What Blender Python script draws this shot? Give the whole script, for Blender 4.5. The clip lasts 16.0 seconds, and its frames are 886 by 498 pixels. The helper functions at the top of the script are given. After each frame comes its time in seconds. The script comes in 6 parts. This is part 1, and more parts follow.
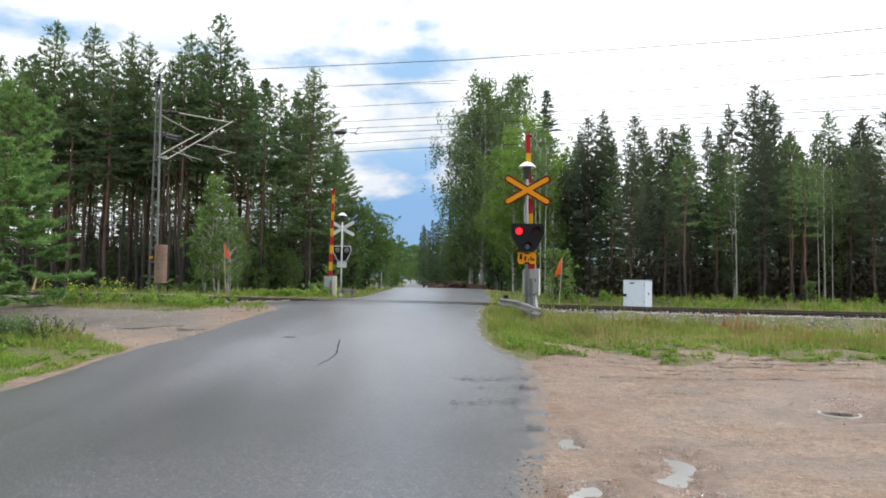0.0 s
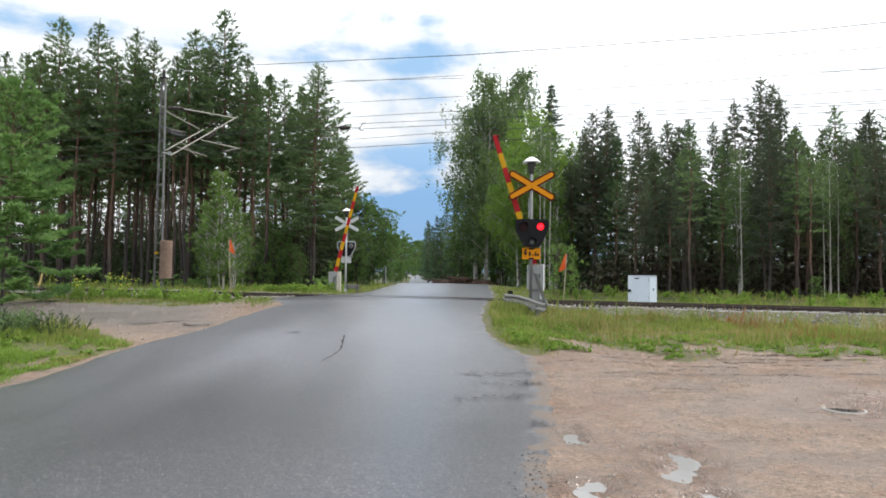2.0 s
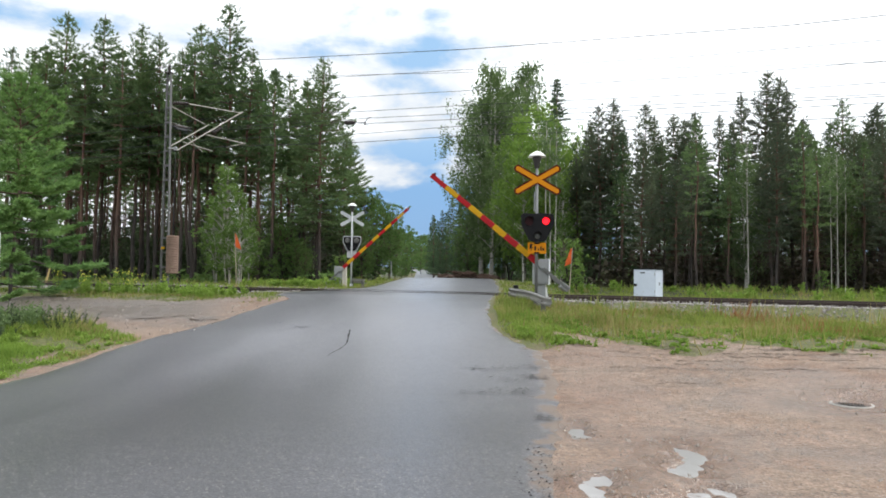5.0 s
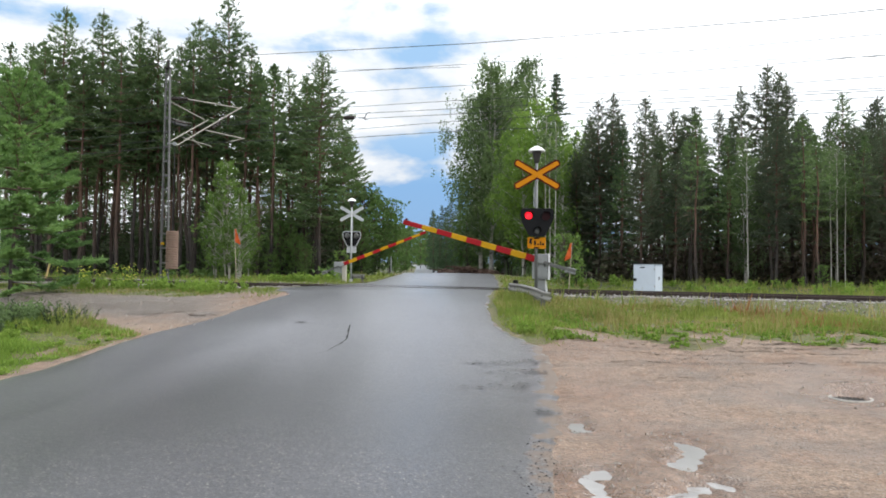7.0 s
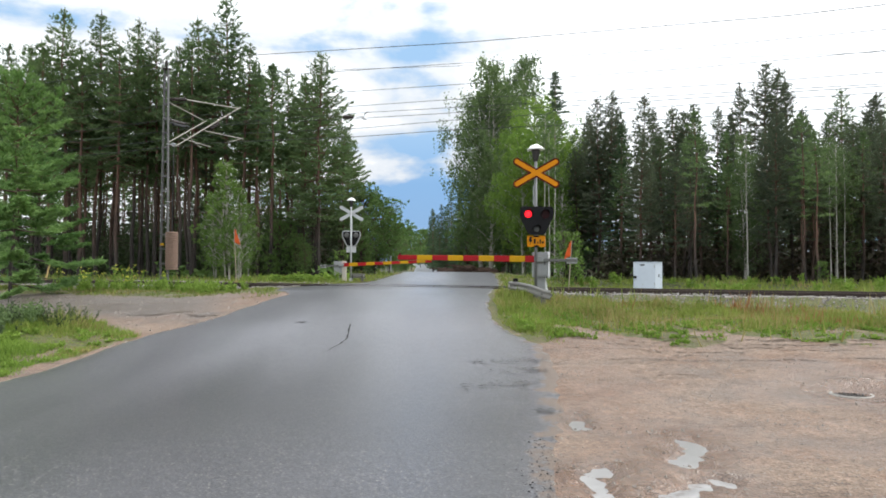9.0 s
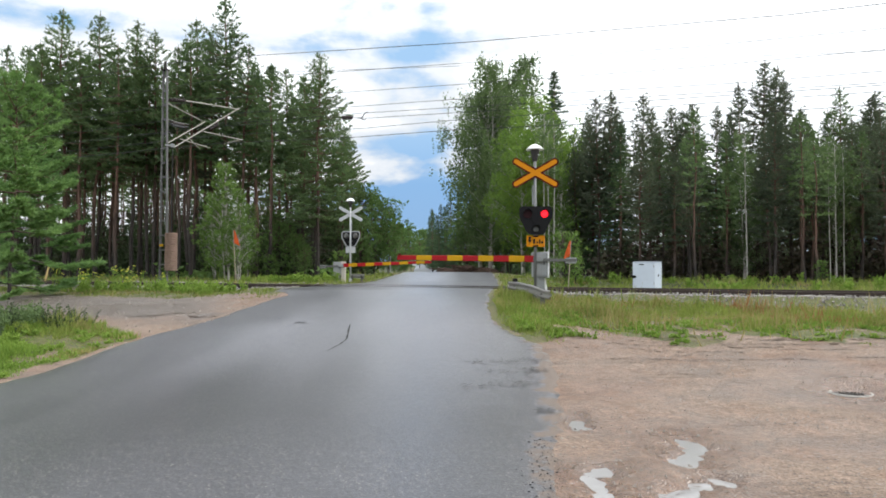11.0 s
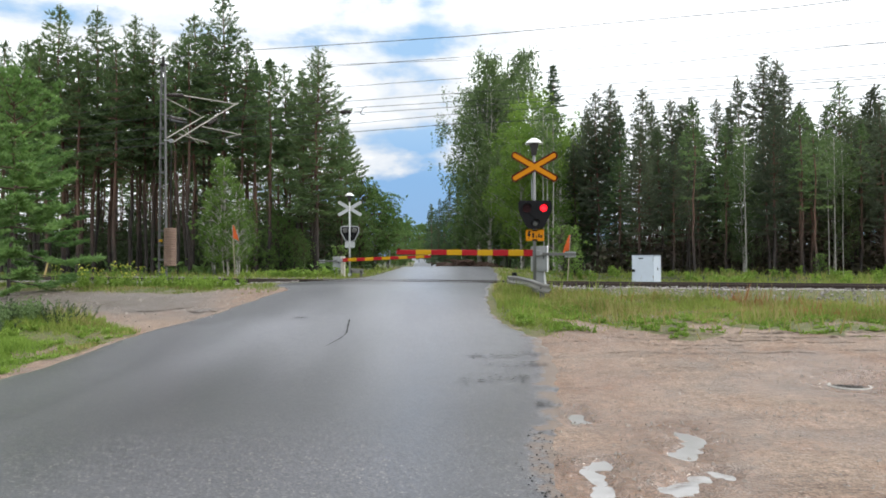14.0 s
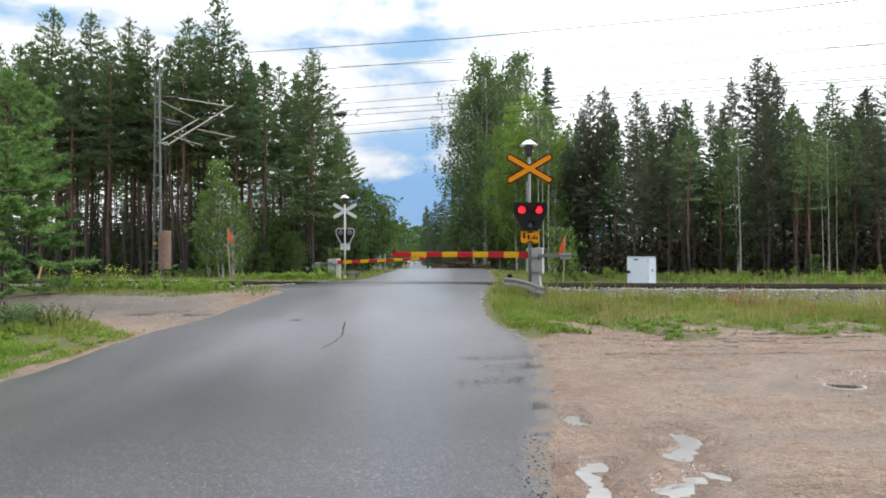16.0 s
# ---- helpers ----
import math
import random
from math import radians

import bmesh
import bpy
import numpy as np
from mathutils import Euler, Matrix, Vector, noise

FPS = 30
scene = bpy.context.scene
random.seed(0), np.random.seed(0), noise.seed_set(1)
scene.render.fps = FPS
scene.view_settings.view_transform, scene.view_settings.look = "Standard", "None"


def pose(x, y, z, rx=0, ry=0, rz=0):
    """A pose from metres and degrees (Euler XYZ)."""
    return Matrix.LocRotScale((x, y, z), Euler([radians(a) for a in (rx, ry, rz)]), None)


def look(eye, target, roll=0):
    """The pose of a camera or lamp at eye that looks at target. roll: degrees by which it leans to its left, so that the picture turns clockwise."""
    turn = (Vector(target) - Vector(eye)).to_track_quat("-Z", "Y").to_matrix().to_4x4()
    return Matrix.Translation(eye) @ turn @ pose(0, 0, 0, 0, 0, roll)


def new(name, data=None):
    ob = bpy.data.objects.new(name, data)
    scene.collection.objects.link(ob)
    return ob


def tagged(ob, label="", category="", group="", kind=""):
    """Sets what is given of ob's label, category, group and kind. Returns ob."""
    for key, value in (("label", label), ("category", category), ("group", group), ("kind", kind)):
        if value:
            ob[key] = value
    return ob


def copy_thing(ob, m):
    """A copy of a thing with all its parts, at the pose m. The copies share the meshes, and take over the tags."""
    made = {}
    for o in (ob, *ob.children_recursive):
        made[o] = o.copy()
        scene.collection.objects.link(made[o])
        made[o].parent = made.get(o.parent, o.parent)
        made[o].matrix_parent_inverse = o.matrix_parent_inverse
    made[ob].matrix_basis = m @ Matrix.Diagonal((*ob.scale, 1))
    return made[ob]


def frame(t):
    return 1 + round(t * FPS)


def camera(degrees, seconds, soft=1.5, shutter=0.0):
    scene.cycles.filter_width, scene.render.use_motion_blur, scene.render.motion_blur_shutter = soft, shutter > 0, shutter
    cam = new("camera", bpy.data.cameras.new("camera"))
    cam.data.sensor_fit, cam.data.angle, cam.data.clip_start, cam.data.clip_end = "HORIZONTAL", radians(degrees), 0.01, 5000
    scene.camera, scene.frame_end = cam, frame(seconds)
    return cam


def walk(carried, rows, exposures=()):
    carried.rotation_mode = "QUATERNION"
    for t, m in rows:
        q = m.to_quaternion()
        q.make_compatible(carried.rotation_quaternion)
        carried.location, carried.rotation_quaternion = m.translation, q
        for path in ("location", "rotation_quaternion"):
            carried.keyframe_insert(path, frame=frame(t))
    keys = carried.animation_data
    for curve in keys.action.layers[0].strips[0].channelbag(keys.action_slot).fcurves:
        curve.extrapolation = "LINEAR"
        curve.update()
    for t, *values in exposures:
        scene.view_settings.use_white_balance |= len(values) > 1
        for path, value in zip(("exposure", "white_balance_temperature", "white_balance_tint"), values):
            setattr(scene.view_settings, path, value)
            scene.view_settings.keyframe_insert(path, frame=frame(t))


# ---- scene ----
cam = camera(66.0, 16.0, 1.75)
EYE = (0.0, 0.0, 1.55)


def aim(yaw, pitch, roll):
    """The camera at the standing point: yaw to the left, pitch up, lean to the left, in degrees."""
    return Matrix.Translation(EYE) @ pose(0, 0, 0, 90 + pitch, 0, yaw) @ pose(0, 0, 0, 0, 0, roll)


walk(cam, [
    (0.0, aim(-0.838, 2.874, 0.724)),
    (0.5, aim(-0.621, 2.711, 0.713)),
    (1.0, aim(-0.535, 2.559, 0.682)),
    (1.5, aim(-0.562, 2.607, 0.784)),
    (2.0, aim(-0.477, 2.488, 0.710)),
    (2.5, aim(-0.105, 2.550, 0.681)),
    (3.0, aim(-0.032, 2.537, 0.738)),
    (3.5, aim(-0.126, 2.448, 0.772)),
    (4.0, aim(0.033, 2.398, 0.664)),
    (6.5, aim(-0.129, 1.499, 0.593)),
    (7.0, aim(-0.051, 1.610, 0.532)),
    (7.5, aim(-0.188, 1.585, 0.273)),
    (8.0, aim(-0.202, 1.505, 0.062)),
    (8.5, aim(-0.111, 1.474, 0.132)),
    (9.0, aim(-0.074, 1.518, 0.135)),
    (11.5, aim(-0.135, 1.543, -0.045)),
    (12.0, aim(-0.072, 1.653, 0.070)),
    (12.5, aim(0.000, 1.613, 0.000)),
    (13.0, aim(0.013, 1.587, -0.092)),
    (13.5, aim(-0.059, 1.292, 0.033)),
    (14.0, aim(-0.184, 1.065, -0.222)),
    (14.5, aim(-0.563, 0.925, -0.369)),
    (15.0, aim(-0.585, 0.897, -0.464)),
    (15.5, aim(-0.649, 1.113, -0.479)),
    (16.0, aim(-0.572, 1.231, -0.410)),
])

# ---- light ----
SUN_HIGH, SUN_TURN = 48.0, 78.0   # degrees above the horizon; to the right of the way ahead


def make_world():
    world = bpy.data.worlds.new("cloudy_sky")
    scene.world = world
    world.use_nodes = True
    nt = world.node_tree
    nt.nodes.clear()
    N = lambda k, **a: node(nt, k, **a)
    out, bg = N("ShaderNodeOutputWorld"), N("ShaderNodeBackground")
    tc, sep = N("ShaderNodeTexCoord"), N("ShaderNodeSeparateXYZ")
    link(nt, tc.outputs["Generated"], sep.inputs[0])
    x, y, z = sep.outputs
    sky = N("ShaderNodeTexSky")
    sky.sky_type, sky.sun_disc = "NISHITA", False
    sky.sun_elevation, sky.sun_rotation = radians(SUN_HIGH), radians(SUN_TURN)
    sky.air_density, sky.dust_density, sky.ozone_density = 1.0, 1.2, 1.5
    blue = mixed(nt, "MULTIPLY", 1.0, sky.outputs[0], (0.10, 0.10, 0.10, 1))
    # heaped cloud above flat banks, with blue between the layers
    vec = N("ShaderNodeCombineXYZ")
    link(nt, x, vec.inputs[0])
    link(nt, mth(nt, "MULTIPLY", y, 0.6), vec.inputs[1])
    link(nt, mth(nt, "MULTIPLY", z, 2.1), vec.inputs[2])
    mp = N("ShaderNodeMapping", Location=(1.3, 0.2, 5.1))
    link(nt, vec.outputs[0], mp.inputs[0])
    big = noise_tex(nt, mp.outputs[0], 5.0, 9, 0.56, 0.15)
    curl = noise_tex(nt, mp.outputs[0], 15.0, 6, 0.6, 0.4)
    # the sky is closed towards the sun and overhead
    turn = mth(nt, "ADD", mth(nt, "MULTIPLY", x, 0.5), 0.5)
    east = mth(nt, "MULTIPLY", ramp(nt, turn, [(0.49, 0.0), (0.53, 0.22), (0.60, 0.4)]), ramp(nt, z, [(0.06, 0.45), (0.17, 1.0)]))
    west = mth(nt, "MULTIPLY", ramp(nt, turn, [(0.30, 0.34), (0.42, 0.15), (0.455, 0.0)]), ramp(nt, z, [(0.15, 1.0), (0.27, 0.35)]))
    side = mth(nt, "ADD", east, west)
    layer = [(0.0, 0.03), (0.09, 0.0), (0.112, 0.05), (0.130, 0.31), (0.152, 0.31), (0.172, 0.10), (0.188, 0.12), (0.205, 0.27), (0.255, 0.32), (0.285, 0.28), (0.302, 0.11), (0.320, 0.14), (0.337, 0.25), (0.357, 0.20), (0.40, 0.36), (0.6, 0.60)]
    high = ramp(nt, z, layer)
    cover = mth(nt, "SUBTRACT", mth(nt, "ADD", mth(nt, "ADD", big, side), high), 0.16)
    cover = mth(nt, "ADD", cover, mth(nt, "MULTIPLY", mth(nt, "SUBTRACT", curl, 0.5), 0.16))
    fac = ramp(nt, cover, [(0.46, 0.0), (0.51, 0.30), (0.585, 0.85), (0.66, 1.0)])
    gap = ramp(nt, z, [(0.0, (0.40, 0.60, 0.86, 1)), (0.06, (0.27, 0.48, 0.80, 1)), (0.12, (0.27, 0.50, 0.84, 1)), (0.20, (0.42, 0.66, 0.96, 1)), (0.35, (0.42, 0.68, 1.0, 1))])
    gap = mixed(nt, "MIX", 0.12, gap, blue)
    shade = ramp(nt, cover, [(0.50, 0.58), (0.64, 0.64), (0.72, 0.80), (0.82, 1.0)])
    shade = mth(nt, "MULTIPLY", shade, ramp(nt, z, [(0.22, 0.72), (0.45, 1.0)]))
    cloud = mixed(nt, "MULTIPLY", 1.0, (1.95, 2.02, 2.1, 1), shade)
    col = mixed(nt, "MIX", fac, gap, cloud)
    link(nt, col, bg.inputs[0])
    bg.inputs[1].default_value = 1.0
    link(nt, bg.outputs[0], out.inputs[0])


def make_sun():
    lamp = bpy.data.lights.new("sun", "SUN")
    lamp.energy, lamp.angle, lamp.color = 2.5, radians(9), (1.0, 0.95, 0.88)
    ob = new("sun", lamp)
    a, e = radians(SUN_TURN), radians(SUN_HIGH)
    way = Vector((math.sin(a) * math.cos(e), math.cos(a) * math.cos(e), math.sin(e)))
    ob.matrix_world = look(way * 60, (0, 0, 0))


scene.view_settings.exposure = 0.04


# ---- node helpers ----
def node(nt, kind, **values):
    n = nt.nodes.new(kind)
    for k, v in values.items():
        n.inputs[k].default_value = v
    return n


def link(nt, a, b):
    nt.links.new(a, b)


def put(nt, v, socket):
    if isinstance(v, bpy.types.NodeSocket):
        nt.links.new(v, socket)
    else:
        socket.default_value = v


def mth(nt, op, a, b=0.0, clamp=False):
    n = nt.nodes.new("ShaderNodeMath")
    n.operation, n.use_clamp = op, clamp
    put(nt, a, n.inputs[0]), put(nt, b, n.inputs[1])
    return n.outputs[0]


def mixed(nt, blend, fac, a, b):
    n = nt.nodes.new("ShaderNodeMix")
    n.data_type, n.blend_type = "RGBA", blend
    put(nt, fac, n.inputs["Factor"]), put(nt, a, n.inputs[6]), put(nt, b, n.inputs[7])
    return n.outputs[2]


def noise_tex(nt, vec, scale, detail=4, rough=0.5, distort=0.0):
    n = nt.nodes.new("ShaderNodeTexNoise")
    n.inputs["Scale"].default_value, n.inputs["Detail"].default_value = scale, detail
    n.inputs["Roughness"].default_value, n.inputs["Distortion"].default_value = rough, distort
    link(nt, vec, n.inputs["Vector"])
    return n.outputs[0]


def ramp(nt, fac, stops):
    n = nt.nodes.new("ShaderNodeValToRGB")
    e = n.color_ramp.elements
    while len(e) < len(stops):
        e.new(0.5)
    for el, (at, c) in zip(e, stops):
        el.position = at
        el.color = c if isinstance(c, tuple) else (c, c, c, 1)
    put(nt, fac, n.inputs[0])
    return n.outputs[0]


def rgb(r, g, b):
    return (r, g, b, 1.0)


def material(name, base, rough=0.6, metal=0.0, grain=0.15, size=8.0, bump=0.0, stain=0.2, stain_size=1.2, emit=None, power=0.0, gloss=0.4):
    """A surface with grain and stains at two sizes, in object space."""
    m = bpy.data.materials.new(name)
    m.use_nodes = True
    nt = m.node_tree
    b = nt.nodes["Principled BSDF"]
    tc = node(nt, "ShaderNodeTexCoord")
    v = tc.outputs["Object"]
    fine = noise_tex(nt, v, size, 5, 0.6)
    wide = noise_tex(nt, v, stain_size, 4, 0.6)
    k = mth(nt, "ADD", mth(nt, "MULTIPLY", mth(nt, "SUBTRACT", fine, 0.5), grain * 2), mth(nt, "MULTIPLY", mth(nt, "SUBTRACT", wide, 0.5), stain * 2))
    k = mth(nt, "ADD", k, 1.0)
    col = mixed(nt, "MULTIPLY", 1.0, rgb(*base), k)
    link(nt, col, b.inputs["Base Color"])
    link(nt, mth(nt, "ADD", mth(nt, "MULTIPLY", mth(nt, "SUBTRACT", wide, 0.5), 0.25), rough, True), b.inputs["Roughness"])
    b.inputs["Metallic"].default_value = metal
    if bump:
        bp = node(nt, "ShaderNodeBump", Strength=bump, Distance=0.01)
        link(nt, fine, bp.inputs["Height"])
        link(nt, bp.outputs[0], b.inputs["Normal"])
    b.inputs["Specular IOR Level"].default_value = gloss
    if emit:
        b.inputs["Emission Color"].default_value = rgb(*emit)
        b.inputs["Emission Strength"].default_value = power
    return m


def leaf_material(name, dark, light, thin=0.35, rough=0.55):
    """Leaves or needles: tone by leaf, by clump and by tree; some light comes through."""
    m = bpy.data.materials.new(name)
    m.use_nodes = True
    nt = m.node_tree
    nt.nodes.clear()
    out = node(nt, "ShaderNodeOutputMaterial")
    geo, info, tc = node(nt, "ShaderNodeNewGeometry"), node(nt, "ShaderNodeObjectInfo"), node(nt, "ShaderNodeTexCoord")
    clump = noise_tex(nt, tc.outputs["Object"], 0.55, 3, 0.6)
    k = mth(nt, "ADD", mth(nt, "MULTIPLY", geo.outputs["Random Per Island"], 0.5), mth(nt, "MULTIPLY", mth(nt, "SUBTRACT", clump, 0.5), 1.1))
    k = mth(nt, "ADD", k, mth(nt, "MULTIPLY", info.outputs["Random"], 0.35), True)
    col = mixed(nt, "MIX", k, rgb(*dark), rgb(*light))
    b = node(nt, "ShaderNodeBsdfPrincipled", Roughness=rough)
    b.inputs["Specular IOR Level"].default_value = 0.12
    tr = node(nt, "ShaderNodeBsdfTranslucent")
    link(nt, col, b.inputs["Base Color"])
    link(nt, mixed(nt, "MULTIPLY", 1.0, col, rgb(1.0, 1.12, 0.75)), tr.inputs[0])
    mix = node(nt, "ShaderNodeMixShader", Fac=thin)
    link(nt, b.outputs[0], mix.inputs[1]), link(nt, tr.outputs[0], mix.inputs[2])
    link(nt, mix.outputs[0], out.inputs[0])
    return m


make_world()
make_sun()

# ---- materials ----
MAT = dict(
    old_steel=material("dull_grey_steel", (0.115, 0.115, 0.11), 0.6, 0.3, 0.2, 14, 0.2, 0.3, 2.0),
    galv=material("galvanised_steel", (0.30, 0.31, 0.31), 0.5, 0.4, 0.12, 14, 0.1),
    grey_paint=material("weathered_grey_paint", (0.42, 0.44, 0.44), 0.5, 0.0, 0.12, 18, 0.1, 0.25, 2.5),
    box_grey=material("dull_box_grey", (0.24, 0.25, 0.25), 0.55, 0.0, 0.12, 18, 0.1, 0.25, 2.5, gloss=0.25),
    white_paint=material("white_paint", (0.80, 0.81, 0.82), 0.4, 0.0, 0.05, 10, 0.05, 0.08, 2.0),
    cabinet_white=material("aged_white_cabinet_paint", (0.50, 0.56, 0.64), 0.45, 0.0, 0.06, 10, 0.05, 0.10, 2.0, gloss=0.3),
    black_paint=material("matt_black_paint", (0.012, 0.012, 0.013), 0.6, 0.0, 0.2, 12, gloss=0.1),
    yellow_sign=material("orange_yellow_sheeting", (0.54, 0.205, 0.004), 0.5, 0.0, 0.05, 20, 0.0, 0.10, gloss=0.12),
    red_sign=material("red_sheeting", (0.075, 0.007, 0.005), 0.5, 0.0, 0.05, 20, 0.0, 0.1, gloss=0.12),
    boom_red=material("boom_red", (0.29, 0.010, 0.014), 0.45, 0.0, 0.06, 20, 0.0, 0.12, gloss=0.15),
    boom_yellow=material("boom_yellow", (0.44, 0.245, 0.006), 0.45, 0.0, 0.06, 20, 0.0, 0.12, gloss=0.15),
    lens_red=material("glowing_red_lens", (0.6, 0.02, 0.02), 0.2, 0.0, 0.02, 30, 0.0, 0.02, 1, (1.0, 0.015, 0.03), 1.7),
    # for the added blade's disc, which stands in for a lens gone dark
    lens_cover=material("blade_as_unlit_lens", (0.024, 0.004, 0.005), 0.4, gloss=0.15),
    lens_clear=material("unlit_clear_lens", (0.12, 0.13, 0.13), 0.15),
    orange=material("orange_cloth", (0.72, 0.17, 0.04), 0.7, 0.0, 0.15, 20),
    rust=material("rusty_weights", (0.215, 0.145, 0.112), 0.8, 0.1, 0.25, 14, 0.4, 0.3, 3.0),
    rail=material("rusty_rail", (0.050, 0.038, 0.032), 0.7, 0.1, 0.2, 20, 0.3, gloss=0.2),
    sleeper=material("concrete_sleeper", (0.30, 0.29, 0.27), 0.85, 0.0, 0.2, 20, 0.4),
    wire=material("dark_wire", (0.045, 0.047, 0.05), 0.6, 0.0, gloss=0.15),
    insul=material("brown_insulator", (0.03, 0.022, 0.02), 0.25),
    wood=material("grey_wood", (0.33, 0.28, 0.22), 0.8, 0.0, 0.25, 18, 0.3),
    pale_wood=material("pale_yellow_wood", (0.42, 0.32, 0.13), 0.8, 0.0, 0.25, 18, 0.3),
    bark_pine=None, bark_birch=None,
    stone=material("ballast_stone", (0.22, 0.205, 0.195), 0.85, 0.0, 0.5, 30, 0.4, 0.7, 9),
    pebble=material("pale_pebble", (0.235, 0.21, 0.185), 0.8, 0.0, 0.3, 3.0, 0.0, 0.4, 9.0),
    blue_mark=material("faded_blue_paint", (0.05, 0.10, 0.30), 0.6, 0.0, 0.3, 30, gloss=0.2),
    crack=material("dark_worn_bitumen", (0.028, 0.028, 0.029), 0.7, 0.0, 0.3, 40, gloss=0.2),
    rut=material("dark_damp_soil", (0.088, 0.066, 0.050), 0.8, 0.0, 0.3, 30, gloss=0.2),
    brush=material("brown_brushwood", (0.085, 0.05, 0.035), 0.85, 0.0, 0.3, 12),
    iron=material("cast_iron", (0.03, 0.026, 0.022), 0.75, 0.1, 0.25, 30, 0.4),
    beam=material("bright_galvanised_beam", (0.36, 0.355, 0.345), 0.42, 0.35, 0.12, 14, 0.1, 0.25, 3.0),
    pale_concrete=material("pale_worn_concrete", (0.24, 0.23, 0.21), 0.85, 0.0, 0.35, 24, 0.4, 0.6, 7.0),
    mast_steel=material("weathered_mast_steel", (0.115, 0.115, 0.115), 0.55, 0.2, 0.2, 14, 0.2, 0.35, 2.0),
    strut_steel=material("dull_beige_galvanised_tube", (0.27, 0.26, 0.225), 0.55, 0.15, 0.15, 14, 0.1, 0.25, 2.5),
    post_steel=material("weathered_galvanised_post", (0.155, 0.16, 0.16), 0.55, 0.2, 0.15, 14, 0.1, 0.3, 3.0),
    bell_grey=material("dark_grey_bell_paint", (0.045, 0.042, 0.042), 0.5, 0.0, 0.15, 12, gloss=0.25),
    beige=material("weathered_beige_paint", (0.42, 0.395, 0.34), 0.7, 0.0, 0.2, 12, 0.1, 0.35, 3.0, gloss=0.25),
    concrete=material("grey_concrete", (0.165, 0.15, 0.135), 0.85, 0.0, 0.2, 14, 0.3),
    pine=leaf_material("pine_needles", (0.062, 0.104, 0.056), (0.200, 0.272, 0.126), 0.44),
    pine_dull=leaf_material("dull_pine_needles", (0.056, 0.074, 0.060), (0.172, 0.198, 0.140), 0.46),
    birch_young=leaf_material("young_birch_leaves", (0.080, 0.145, 0.042), (0.205, 0.295, 0.085), 0.45),
    spruce=leaf_material("spruce_needles", (0.046, 0.078, 0.052), (0.122, 0.178, 0.098), 0.4),
    pine_young=leaf_material("young_pine_needles", (0.064, 0.136, 0.050), (0.245, 0.370, 0.135), 0.40),
    birch=leaf_material("birch_leaves", (0.078, 0.122, 0.062), (0.196, 0.260, 0.122), 0.48),
    birch_light=leaf_material("light_birch_leaves", (0.112, 0.190, 0.048), (0.275, 0.380, 0.092), 0.50),
    twigs=leaf_material("dead_brown_twigs", (0.042, 0.031, 0.025), (0.095, 0.063, 0.047), 0.1),
    # brown of dead branches, with the eastern wood's inner shade painted in
    brown_scrub=leaf_material("shade_darkened_brown_scrub", (0.036, 0.034, 0.024), (0.070, 0.064, 0.040), 0.2),
    # tint made dark to paint the pine wood's inner shade; weed stalks reuse it
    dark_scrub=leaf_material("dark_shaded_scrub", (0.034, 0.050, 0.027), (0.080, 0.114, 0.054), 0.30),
    sorrel=leaf_material("reddish_sorrel", (0.20, 0.085, 0.045), (0.33, 0.17, 0.09), 0.3),
    alder=leaf_material("broad_leaves", (0.068, 0.124, 0.046), (0.190, 0.284, 0.096), 0.46),
    grass=leaf_material("grass_blades", (0.100, 0.142, 0.032), (0.285, 0.318, 0.090), 0.4),
    dry=leaf_material("dry_grass", (0.20, 0.165, 0.070), (0.36, 0.30, 0.14), 0.3),
    weed=leaf_material("weed_leaves", (0.100, 0.170, 0.030), (0.26, 0.36, 0.08), 0.4),
    flower=leaf_material("yellow_flowers", (0.48, 0.48, 0.07), (0.66, 0.64, 0.16), 0.3),
)


def bark(name, low, high, size):
    """Bark: dark plates below, warmer skin further up the stem."""
    m = bpy.data.materials.new(name)
    m.use_nodes = True
    nt = m.node_tree
    b = nt.nodes["Principled BSDF"]
    tc, sep, info = node(nt, "ShaderNodeTexCoord"), node(nt, "ShaderNodeSeparateXYZ"), node(nt, "ShaderNodeObjectInfo")
    link(nt, tc.outputs["Object"], sep.inputs[0])
    mp = node(nt, "ShaderNodeMapping", Scale=(size, size, size * 0.25))
    link(nt, tc.outputs["Object"], mp.inputs[0])
    plates = noise_tex(nt, mp.outputs[0], 1.0, 5, 0.65)
    rise = mth(nt, "ADD", mth(nt, "MULTIPLY", sep.outputs[2], 0.13), mth(nt, "MULTIPLY", mth(nt, "SUBTRACT", info.outputs["Random"], 0.7), 0.5))
    col = mixed(nt, "MIX", ramp(nt, rise, [(0.1, 0.0), (0.75, 1.0)]), rgb(*low), rgb(*high))
    col = mixed(nt, "MULTIPLY", 1.0, col, ramp(nt, plates, [(0.35, 0.45), (0.65, 1.25)]))
    link(nt, col, b.inputs["Base Color"])
    b.inputs["Roughness"].default_value = 0.85
    bp = node(nt, "ShaderNodeBump", Strength=0.6, Distance=0.03)
    link(nt, plates, bp.inputs["Height"]), link(nt, bp.outputs[0], b.inputs["Normal"])
    return m


